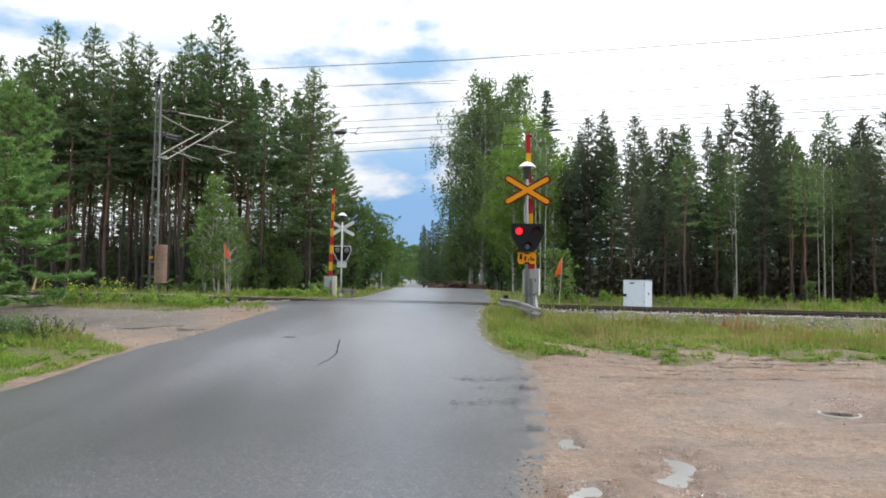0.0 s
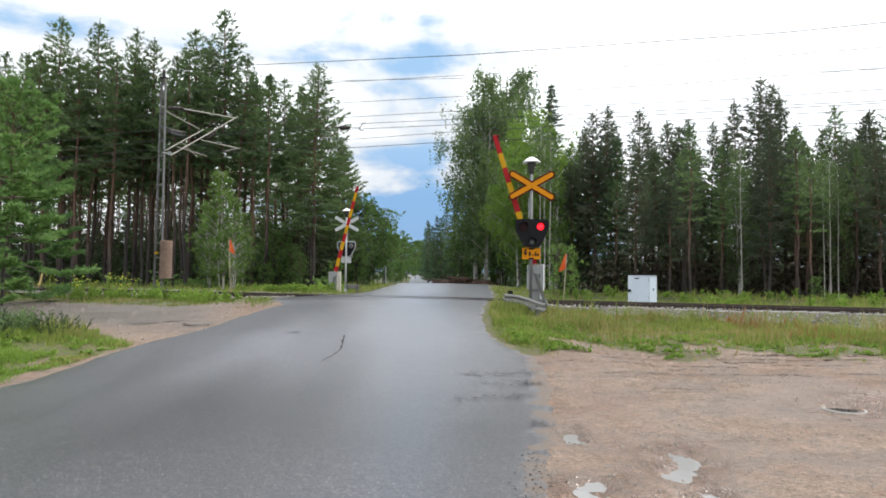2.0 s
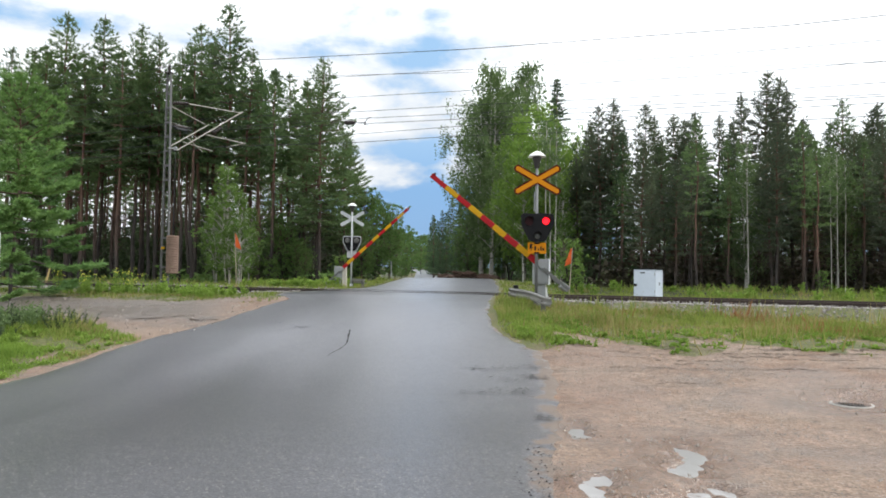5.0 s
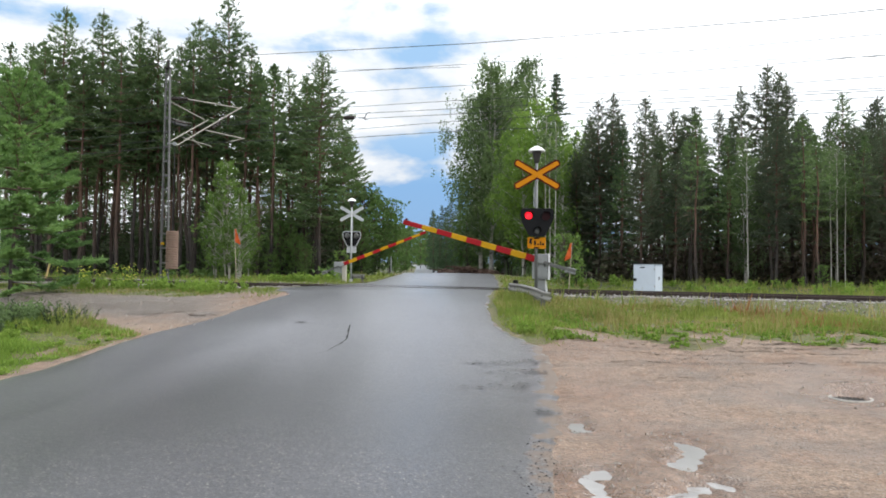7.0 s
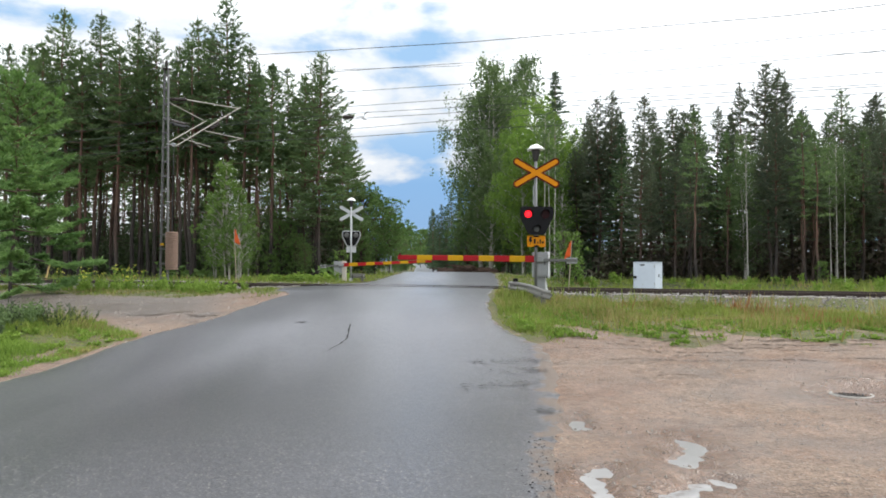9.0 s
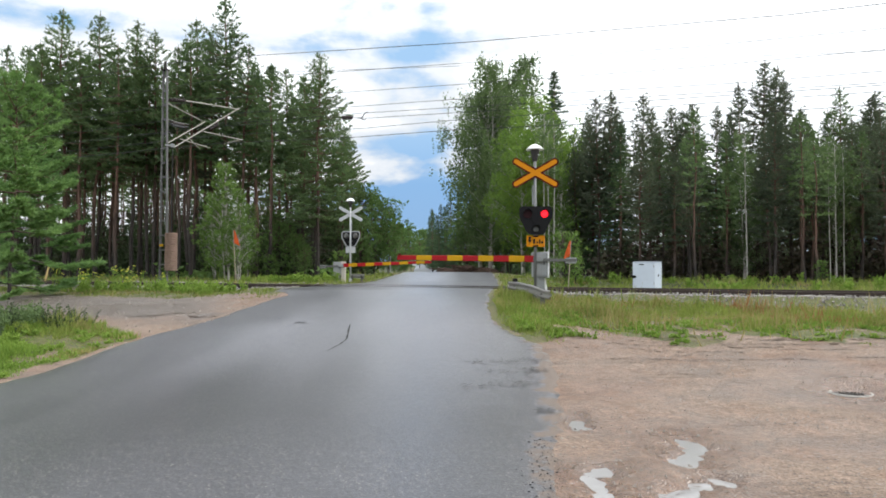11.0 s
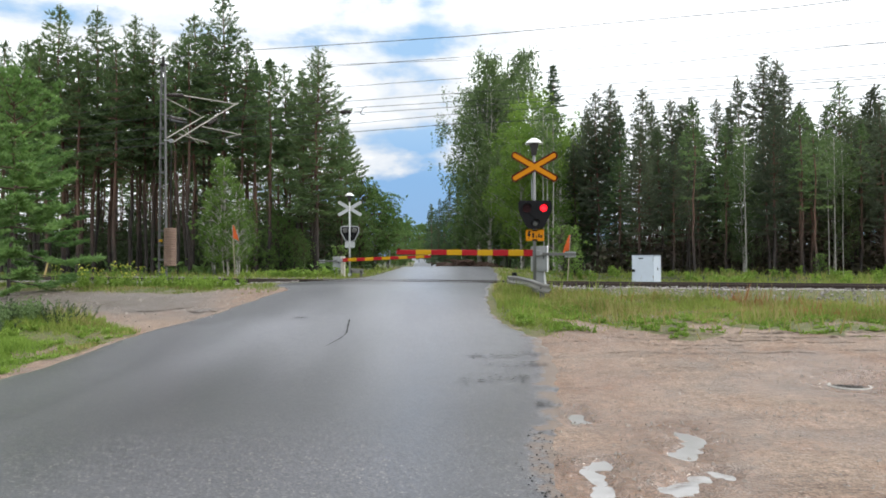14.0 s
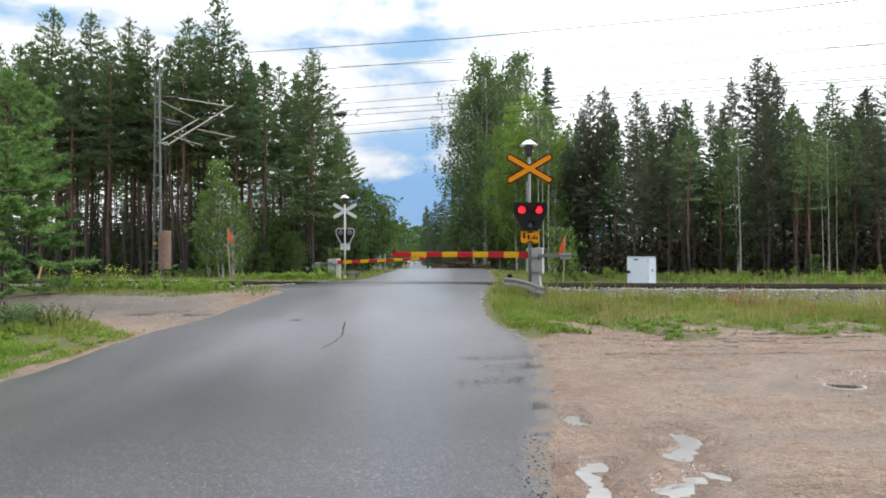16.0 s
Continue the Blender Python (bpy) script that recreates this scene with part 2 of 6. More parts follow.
def birch_bark():
    m = bpy.data.materials.new("birch_bark")
    m.use_nodes = True
    nt = m.node_tree
    b = nt.nodes["Principled BSDF"]
    tc = node(nt, "ShaderNodeTexCoord")
    mp = node(nt, "ShaderNodeMapping", Scale=(3, 3, 9))
    link(nt, tc.outputs["Object"], mp.inputs[0])
    marks = noise_tex(nt, mp.outputs[0], 1.0, 4, 0.6)
    link(nt, mixed(nt, "MIX", ramp(nt, marks, [(0.36, 0.0), (0.44, 1.0)]), rgb(0.04, 0.035, 0.03), rgb(0.40, 0.38, 0.345)), b.inputs["Base Color"])
    b.inputs["Roughness"].default_value = 0.7
    return m


MAT["bark_pine"] = bark("pine_bark", (0.042, 0.034, 0.030), (0.142, 0.077, 0.053), 5.0)
MAT["bark_birch"] = birch_bark()


def asphalt():
    m = bpy.data.materials.new("damp_asphalt")
    m.use_nodes = True
    nt = m.node_tree
    b = nt.nodes["Principled BSDF"]
    tc = node(nt, "ShaderNodeTexCoord")
    v = tc.outputs["Object"]
    chips = node(nt, "ShaderNodeTexVoronoi", Scale=72.0)
    link(nt, v, chips.inputs["Vector"])
    grit = node(nt, "ShaderNodeSeparateColor")
    link(nt, chips.outputs["Color"], grit.inputs[0])
    fine = noise_tex(nt, v, 90, 3, 0.7)
    stretch = node(nt, "ShaderNodeMapping", Scale=(0.9, 0.12, 1.0))
    link(nt, v, stretch.inputs[0])
    tracks = noise_tex(nt, stretch.outputs[0], 1.0, 1, 0.4)
    wide = noise_tex(nt, v, 0.5, 3, 0.5)
    k = mth(nt, "ADD", mth(nt, "MULTIPLY", mth(nt, "SUBTRACT", grit.outputs[0], 0.5), 1.0), 1.0)
    k = mth(nt, "ADD", k, mth(nt, "MULTIPLY", mth(nt, "SUBTRACT", fine, 0.5), 1.0))
    k = mth(nt, "ADD", k, mth(nt, "MULTIPLY", mth(nt, "SUBTRACT", tracks, 0.5), 0.5))
    k = mth(nt, "ADD", k, mth(nt, "MULTIPLY", mth(nt, "SUBTRACT", wide, 0.5), 0.3))
    # tone factor: painted sheen, the darker west edge and the mended stretch
    lane = node(nt, "ShaderNodeAttribute")
    lane.attribute_name = "sheen_and_mend"
    blotch = noise_tex(nt, v, 7, 6, 0.7)
    k = mth(nt, "ADD", k, mth(nt, "MULTIPLY", mth(nt, "SUBTRACT", blotch, 0.5), 0.4))
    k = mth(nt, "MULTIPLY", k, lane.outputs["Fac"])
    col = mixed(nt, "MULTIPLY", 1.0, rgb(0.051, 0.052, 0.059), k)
    stones = node(nt, "ShaderNodeTexVoronoi", Scale=50.0)
    link(nt, v, stones.inputs["Vector"])
    pick = node(nt, "ShaderNodeSeparateColor")
    link(nt, stones.outputs["Color"], pick.inputs[0])
    chip = mth(nt, "MULTIPLY", ramp(nt, pick.outputs[0], [(0.885, 0.0), (0.92, 1.0)]), ramp(nt, stones.outputs["Distance"], [(0.25, 1.0), (0.45, 0.0)]))
    col = mixed(nt, "MIX", mth(nt, "MULTIPLY", chip, 0.85), col, mixed(nt, "MIX", pick.outputs[1], rgb(0.13, 0.125, 0.12), rgb(0.34, 0.32, 0.29)))
    pit = mth(nt, "MULTIPLY", ramp(nt, pick.outputs[2], [(0.80, 0.0), (0.86, 1.0)]), ramp(nt, stones.outputs["Distance"], [(0.2, 1.0), (0.5, 0.0)]))
    col = mixed(nt, "MIX", mth(nt, "MULTIPLY", pit, 0.6), col, rgb(0.016, 0.016, 0.018))
    spots = ramp(nt, grit.outputs[1], [(0.91, 0.0), (0.94, 1.0)])
    col = mixed(nt, "MIX", mth(nt, "MULTIPLY", spots, 0.4), col, rgb(0.22, 0.21, 0.195))
    at = node(nt, "ShaderNodeAttribute")
    at.attribute_name = "dirt"
    dirt = mth(nt, "MULTIPLY", at.outputs["Fac"], mth(nt, "ADD", 0.75, mth(nt, "MULTIPLY", mth(nt, "SUBTRACT", noise_tex(nt, v, 1.6, 8, 0.75), 0.5), 3.2)))
    dirt = ramp(nt, dirt, [(0.44, 0.0), (0.66, 0.85)])
    sand = mixed(nt, "MIX", noise_tex(nt, v, 18, 4, 0.7), rgb(0.080, 0.060, 0.046), rgb(0.150, 0.110, 0.080))
    col = mixed(nt, "MIX", dirt, col, sand)
    link(nt, col, b.inputs["Base Color"])
    b.inputs["Specular IOR Level"].default_value = 0.5
    link(nt, mth(nt, "ADD", mth(nt, "ADD", 0.31, mth(nt, "MULTIPLY", dirt, 0.5)), mth(nt, "MULTIPLY", mth(nt, "SUBTRACT", tracks, 0.5), 0.13)), b.inputs["Roughness"])
    bp = node(nt, "ShaderNodeBump", Strength=0.22, Distance=0.005)
    link(nt, mth(nt, "ADD", chips.outputs["Distance"], mth(nt, "MULTIPLY", fine, 0.5)), bp.inputs["Height"])
    link(nt, bp.outputs[0], b.inputs["Normal"])
    return m


def soil():
    """Ground by cover: sandy gravel, turf, forest floor, ballast; the cover is stored with the ground's corners."""
    m = bpy.data.materials.new("ground_cover")
    m.use_nodes = True
    nt = m.node_tree
    b = nt.nodes["Principled BSDF"]
    tc, at = node(nt, "ShaderNodeTexCoord"), node(nt, "ShaderNodeAttribute")
    at.attribute_name = "cover"
    sep = node(nt, "ShaderNodeSeparateColor")
    link(nt, at.outputs["Color"], sep.inputs[0])
    v = tc.outputs["Object"]
    edge = mth(nt, "MULTIPLY", mth(nt, "SUBTRACT", noise_tex(nt, v, 3.5, 5, 0.7), 0.5), 0.9)
    sand = ramp(nt, mth(nt, "ADD", sep.outputs[0], edge), [(0.42, 0.0), (0.58, 1.0)])
    wood = ramp(nt, mth(nt, "ADD", sep.outputs[1], edge), [(0.35, 0.0), (0.65, 1.0)])
    ball = ramp(nt, mth(nt, "ADD", sep.outputs[2], mth(nt, "MULTIPLY", edge, 0.5)), [(0.45, 0.0), (0.55, 1.0)])
    fine, mid, wide = noise_tex(nt, v, 60, 4, 0.7), noise_tex(nt, v, 6, 5, 0.6), noise_tex(nt, v, 0.45, 4, 0.6)
    peb = node(nt, "ShaderNodeTexVoronoi", Scale=48.0)
    link(nt, v, peb.inputs["Vector"])
    ruts = node(nt, "ShaderNodeMapping", Scale=(0.5, 3.2, 1.0), Rotation=(0, 0, radians(-8)))
    link(nt, v, ruts.inputs[0])
    rut = noise_tex(nt, ruts.outputs[0], 1.0, 4, 0.6)
    s = mixed(nt, "MIX", ramp(nt, wide, [(0.35, 0.0), (0.65, 1.0)]), rgb(0.164, 0.108, 0.077), rgb(0.194, 0.147, 0.114))
    s = mixed(nt, "MULTIPLY", 1.0, s, ramp(nt, mid, [(0.25, 0.72), (0.75, 1.22)]))
    s = mixed(nt, "MULTIPLY", 1.0, s, ramp(nt, rut, [(0.28, 0.62), (0.45, 1.0), (0.8, 1.12)]))
    s = mixed(nt, "MULTIPLY", 1.0, s, ramp(nt, fine, [(0.3, 0.5), (0.7, 1.5)]))
    clods = noise_tex(nt, v, 22, 4, 0.65)
    s = mixed(nt, "MULTIPLY", 1.0, s, ramp(nt, clods, [(0.32, 0.55), (0.5, 1.0), (0.7, 1.3)]))
    brown = ramp(nt, noise_tex(nt, v, 1.1, 4, 0.6), [(0.5, 0.0), (0.62, 0.7)])
    s = mixed(nt, "MIX", brown, s, mixed(nt, "MULTIPLY", 1.0, s, rgb(0.86, 0.74, 0.66)))
    grey = mth(nt, "ADD", ramp(nt, noise_tex(nt, v, 0.8, 5, 0.65), [(0.50, 0.0), (0.64, 0.5)]), mth(nt, "MULTIPLY", sep.outputs[1], 0.9), True)
    s = mixed(nt, "MIX", grey, s, mixed(nt, "MIX", fine, rgb(0.052, 0.046, 0.043), rgb(0.172, 0.152, 0.138)))
    s = mixed(nt, "MIX", ramp(nt, peb.outputs["Color"], [(0.80, 0.0), (0.86, 0.3)]), s, rgb(0.30, 0.28, 0.255))
    wet = at.outputs["Alpha"]
    s = mixed(nt, "MIX", wet, s, mixed(nt, "MULTIPLY", 1.0, s, rgb(0.74, 0.64, 0.56)))
    t = mixed(nt, "MIX", ramp(nt, mid, [(0.35, 0.0), (0.65, 1.0)]), rgb(0.050, 0.066, 0.018), rgb(0.105, 0.100, 0.038))
    t = mixed(nt, "MULTIPLY", 1.0, t, ramp(nt, fine, [(0.3, 0.45), (0.7, 1.5)]))
    t = mixed(nt, "MIX", ramp(nt, noise_tex(nt, v, 1.3, 5, 0.6), [(0.5, 0.0), (0.66, 0.7)]), t, rgb(0.12, 0.092, 0.058))
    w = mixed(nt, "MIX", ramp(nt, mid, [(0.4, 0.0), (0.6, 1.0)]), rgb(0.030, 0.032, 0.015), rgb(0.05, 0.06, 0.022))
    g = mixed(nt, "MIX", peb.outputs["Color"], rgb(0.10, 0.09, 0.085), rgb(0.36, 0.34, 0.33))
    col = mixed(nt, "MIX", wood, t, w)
    col = mixed(nt, "MIX", sand, col, s)
    col = mixed(nt, "MIX", ball, col, g)
    link(nt, col, b.inputs["Base Color"])
    rg = mth(nt, "ADD", 0.74, mth(nt, "MULTIPLY", mth(nt, "SUBTRACT", wide, 0.5), 0.5))
    link(nt, mth(nt, "SUBTRACT", rg, mth(nt, "MULTIPLY", wet, 0.46)), b.inputs["Roughness"])
    link(nt, mth(nt, "ADD", 0.25, mth(nt, "MULTIPLY", wet, 0.4)), b.inputs["Specular IOR Level"])
    bp = node(nt, "ShaderNodeBump", Strength=0.9, Distance=0.03)
    link(nt, mth(nt, "ADD", mth(nt, "ADD", mid, mth(nt, "MULTIPLY", rut, 0.8)), mth(nt, "MULTIPLY", peb.outputs["Distance"], 0.4)), bp.inputs["Height"])
    link(nt, bp.outputs[0], b.inputs["Normal"])
    return m


def water():
    m = bpy.data.materials.new("puddle_water")
    m.use_nodes = True
    b = m.node_tree.nodes["Principled BSDF"]
    b.inputs["Base Color"].default_value = rgb(0.22, 0.215, 0.21)
    b.inputs["Roughness"].default_value = 0.17
    b.inputs["Specular IOR Level"].default_value = 1.0
    nt = m.node_tree
    tc = node(nt, "ShaderNodeTexCoord")
    bp = node(nt, "ShaderNodeBump", Strength=0.35, Distance=0.006)
    link(nt, noise_tex(nt, tc.outputs["Object"], 14, 2, 0.5), bp.inputs["Height"])
    link(nt, bp.outputs[0], b.inputs["Normal"])
    return m


MAT.update(asphalt=asphalt(), soil=soil(), water=water())


# ---- mesh helpers ----
def mesh_ob(name, bm, mat, parent=None):
    me = bpy.data.meshes.new(name)
    bm.to_mesh(me)
    bm.free()
    for mm in (mat if isinstance(mat, (list, tuple)) else [mat]):
        me.materials.append(mm)
    ob = new(name, me)
    if parent is not None:
        ob.parent = parent
    return ob


def part(name, bm, mat, parent, label=""):
    return tagged(mesh_ob(name, bm, mat, parent), label)


def thing(name, m, label, category, group="", kind=""):
    ob = new(name)
    ob.empty_display_size = 0.2
    ob.matrix_world = m
    return tagged(ob, label, category, group, kind)


def add_box(bm, centre, size, turn=None, bevel=0.0):
    m = Matrix.Translation(centre) @ (turn.to_4x4() if turn else Matrix()) @ Matrix.Diagonal((*size, 1))
    vs = bmesh.ops.create_cube(bm, size=1, matrix=m)["verts"]
    if bevel:
        es = list({e for v in vs for e in v.link_edges})
        bmesh.ops.bevel(bm, geom=es, offset=bevel, segments=2, affect="EDGES", profile=0.5)


def add_tube(bm, a, b, r0, r1=None, seg=10):
    a, b = Vector(a), Vector(b)
    d = b - a
    q = d.to_track_quat("Z", "Y").to_matrix().to_4x4()
    bmesh.ops.create_cone(bm, cap_ends=True, segments=seg, radius1=r0, radius2=r0 if r1 is None else r1, depth=d.length, matrix=Matrix.Translation((a + b) / 2) @ q)


def add_plate(bm, outline, thick, m=None):
    """A flat plate: an outline in x and z, extruded along y."""
    m = m or Matrix()
    front = [bm.verts.new(m @ Vector((x, -thick / 2, z))) for x, z in outline]
    back = [bm.verts.new(m @ Vector((x, thick / 2, z))) for x, z in outline]
    n = len(outline)
    bm.faces.new(front), bm.faces.new(back[::-1])
    for i in range(n):
        bm.faces.new((front[i], back[i], back[(i + 1) % n], front[(i + 1) % n]))
    bmesh.ops.recalc_face_normals(bm, faces=bm.faces)


def add_lathe(bm, profile, m=None, seg=20):
    """Radius and height pairs turned round z."""
    m = m or Matrix()
    rings = [[bm.verts.new(m @ Vector((r * math.cos(2 * math.pi * i / seg), r * math.sin(2 * math.pi * i / seg), z))) for i in range(seg)] for r, z in profile]
    for a, b in zip(rings, rings[1:]):
        for i in range(seg):
            bm.faces.new((a[i], a[(i + 1) % seg], b[(i + 1) % seg], b[i]))
    for ring in (rings[0][::-1], rings[-1]):
        if (ring[0].co - ring[1].co).length > 1e-4:
            bm.faces.new(ring)
    bmesh.ops.recalc_face_normals(bm, faces=bm.faces)


def smooth(ob):
    for p in ob.data.polygons:
        p.use_smooth = True
    return ob


def tube_bm(*runs):
    bm = bmesh.new()
    for run in runs:
        add_tube(bm, *run)
    return bm


def quads(name, verts, mats, slot=None):
    """A mesh of loose three- or four-cornered leaves from an array of n x corners x 3."""
    n, c = np.shape(verts)[:2]
    me = bpy.data.meshes.new(name)
    me.vertices.add(c * n), me.loops.add(c * n), me.polygons.add(n)
    me.vertices.foreach_set("co", np.asarray(verts, np.float32).ravel())
    me.loops.foreach_set("vertex_index", np.arange(c * n, dtype=np.int32))
    me.polygons.foreach_set("loop_start", np.arange(0, c * n, c, dtype=np.int32))
    me.update(calc_edges=True)
    for m in mats:
        me.materials.append(m)
    if slot is not None:
        me.polygons.foreach_set("material_index", np.asarray(slot, np.int32))
    return me


def unit(a):
    return a / np.maximum(np.linalg.norm(a, axis=-1, keepdims=True), 1e-9)


def leaves(base, way, length, width, rng, broad=0.5):
    """Pointed leaves: corners for bases, ways, lengths and widths."""
    way = unit(way)
    side = unit(np.cross(way, rng.normal(size=way.shape)))
    l, w = np.broadcast_to(length, len(base))[:, None], np.broadcast_to(width, len(base))[:, None]
    mid = base + way * l * broad
    return np.stack([base, mid + side * w / 2, base + way * l, mid - side * w / 2], 1)


def needles(base, way, length, width, rng):
    """Slim three-cornered blades that end in a point."""
    way = unit(way)
    side = unit(np.cross(way, rng.normal(size=way.shape)))
    l, w = np.broadcast_to(length, len(base))[:, None], np.broadcast_to(width, len(base))[:, None]
    return np.stack([base + side * w / 2, base + way * l, base - side * w / 2], 1)


# ---- the lie of the land ----
NX, NY, MX, MY = 0.407, 0.914, -0.95, 23.8     # across the track, and the middle of the crossing


def step(a, b, x):
    t = np.clip((x - a) / (b - a), 0, 1)
    return t * t * (3 - 2 * t)


def across(x, y):
    return (x - MX) * NX + (y - MY) * NY


def on_track(s, q):
    """The plan place s metres along the track and q metres across it."""
    return MX + NY * s + NX * q, MY - NX * s + NY * q


ROAD_Y = (-40, 3, 4.7, 5.8, 7.1, 8.4, 9.6, 10.9, 11.5, 12.2, 13.1, 15.2, 18.5, 20.3, 22, 25.3, 29.8, 37, 48, 70, 110, 160, 190, 230)
ROAD_R = (0.6, 0.8, 0.88, 1.03, 1.24, 1.45, 1.62, 1.62, 1.38, 1.12, 1.0, 1.04, 1.35, 1.55, 1.75, 2.15, 2.5, 2.8, 2.7, 1.9, 0.4, -1.2, -4.6, -14.0)
ROAD_L = (-6.6, -6.0, -6.0, -6.0, -6.0, -5.95, -5.93, -5.9, -5.88, -5.86, -5.7, -4.85, -4.15, -4.9, -5.2, -4.6, -3.4, -2.3, -2.25, -3.0, -4.5, -6.0, -9.2, -18.6)


def road_edges(y):
    return np.interp(y, ROAD_Y, ROAD_L), np.interp(y, ROAD_Y, ROAD_R)


def land(x, y):
    """The height of the ground."""
    q = across(x, y)
    z = 0.86 * step(-15, -4.5, q)
    l, r = road_edges(y)
    mid, half = (l + r) / 2, (r - l) / 2
    z = z + (1 - step(0.9, 2.6, np.abs(x - mid) / np.maximum(half, 1.0))) * 0.38 * step(4, 14, q) * (1 - step(15, 40, q))
    z = z + np.clip((y - 100) * 0.016, 0, 3)
    # the mound with scrub beside the side road
    z = z + 0.34 * np.exp(-((x + 8.6) / 1.6) ** 2 - ((y - 12.4) / 1.5) ** 2)
    # the lot's hollow with puddles stays level; the track bed lies under the rails
    off_road = step(0.15, 1.2, np.maximum(l - x, x - r))
    z = z - 0.13 * (1 - step(1.9, 2.5, np.abs(q))) * off_road
    z = z - 0.24 * step(-13, -6, q) * (1 - step(-3.3, -2.3, q)) * step(0.3, 2.2, x - r)
    z = z - 0.20 * step(1.4, 2.4, q) * (1 - step(7, 10, q)) * step(0.5, 2.0, x - r)
    z = z - 0.10 * step(-7, -4, q) * (1 - step(-3.0, -2.2, q)) * step(0.5, 2.0, l - x)
    return z


def patchy(x, y, size, seed):
    """Smooth random values from 0 to 1 over the plan, with bumps of that size."""
    x, y = np.asarray(x, float) / size + 1000.5, np.asarray(y, float) / size + 1000.5
    i, j = np.floor(x).astype(np.int64), np.floor(y).astype(np.int64)
    u, v = x - i, y - j
    u, v = u * u * (3 - 2 * u), v * v * (3 - 2 * v)

    def h(a, b):
        k = (a * 374761393 + b * 668265263 + seed * 974711) & 0x7FFFFFFF
        k = ((k ^ (k >> 13)) * 1274126177) & 0x7FFFFFFF
        return ((k ^ (k >> 16)) & 0xFFFF) / 65535.0
    return (h(i, j) * (1 - u) + h(i + 1, j) * u) * (1 - v) + (h(i, j + 1) * (1 - u) + h(i + 1, j + 1) * u) * v


def sandy(x, y):
    """1 on bare sand and gravel, 0 on turf, with soft borders."""
    l, r = road_edges(y)
    q = across(x, y)
    wob = (patchy(x, y, 0.9, 3) - 0.5) * 1.0 + (patchy(x, y, 0.3, 4) - 0.5) * 0.6
    lot = step(-0.3, 0.3, 11.45 - 0.12 * (x - 2.0) - y + wob) * step(-0.3, 0.0, x - r)
    lane = step(-0.35, 0.35, 1.75 - np.abs(q + 8.9 - 0.10 * (x + 7) * step(-16, -6, x)) + wob) * step(0.0, 0.4, l - x + 0.4)
    mouth = step(0.0, 0.9, 1.0 - np.hypot((x + 5.6) / 2.0, (y - 18.3) / 2.6) + wob * 0.5) * (x < l + 0.3)
    fork = step(-0.35, 0.35, y + 0.97 * (x + 5.82) - 12.75 + wob) * step(-0.3, 0.3, -7.3 - q) * step(0.0, 0.4, l - x + 0.4) * step(-13.0, -11.0, x)
    berm = step(-0.2, 0.2, 0.20 + wob * 0.4 - (l - x)) * (x < l + 0.3) * (y < 19)
    verge = 0.45 * step(-0.2, 0.2, 0.05 + wob * 0.4 - (x - r)) * (x > r - 0.3) * (y < 34)
    worn = 0.8 * step(0.58, 0.70, patchy(x, y, 0.8, 9)) * step(-10.5, -9.5, q) * (1 - step(-8.0, -7.0, q)) * (x > 1.9)
    worn2 = np.exp(-((x + 6.50 - 0.16 * (y - 11.4)) / 0.19) ** 2 - ((y - 11.4) / 0.62) ** 2)
    return np.clip(np.maximum.reduce([lot, lane, mouth, fork, berm, verge, worn, worn2]), 0, 1)


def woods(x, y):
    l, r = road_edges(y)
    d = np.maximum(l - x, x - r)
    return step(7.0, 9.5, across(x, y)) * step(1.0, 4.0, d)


# hollows that hold water: centre, half widths, which pool
PUDDLES = ((1.36, 6.90, 0.075, 0.19, 0), (1.43, 6.72, 0.05, 0.10, 0), (2.23, 6.08, 0.095, 0.23, 1), (2.11, 5.82, 0.12, 0.12, 1), (2.02, 5.60, 0.10, 0.21, 1), (1.20, 5.36, 0.105, 0.14, 2), (1.10, 5.05, 0.07, 0.20, 2), (1.10, 4.66, 0.10, 0.14, 2), (1.66, 4.70, 0.13, 0.15, 3), (1.84, 4.86, 0.10, 0.10, 3), (2.03, 5.00, 0.09, 0.09, 3), (4.73, 7.91, 0.40, 0.28, 4))


def relief(x, y):
    """The ground's unevenness beside the road: clods in the sand, humps in the turf."""
    l, r = road_edges(y)
    beside = np.maximum(l - x, x - r)
    near = 1 - step(30, 60, np.hypot(x, y))
    turf = 1 - sandy(x, y)
    rough = (patchy(x, y, 0.8, 1) - 0.5) * 0.05 + (patchy(x, y, 0.22, 2) - 0.5) * 0.025 + (patchy(x, y, 0.09, 8) - 0.5) * 0.012
    hump = turf * (patchy(x, y, 2.6, 5) - 0.5) * 0.14 * step(0.2, 1.5, beside) * step(2.8, 5, np.abs(across(x, y)))
    return (rough * (0.65 + 0.7 * turf) * step(-0.2, 0.3, beside) + hump) * near


def surface(x, y):
    return land(x, y) + relief(x, y)


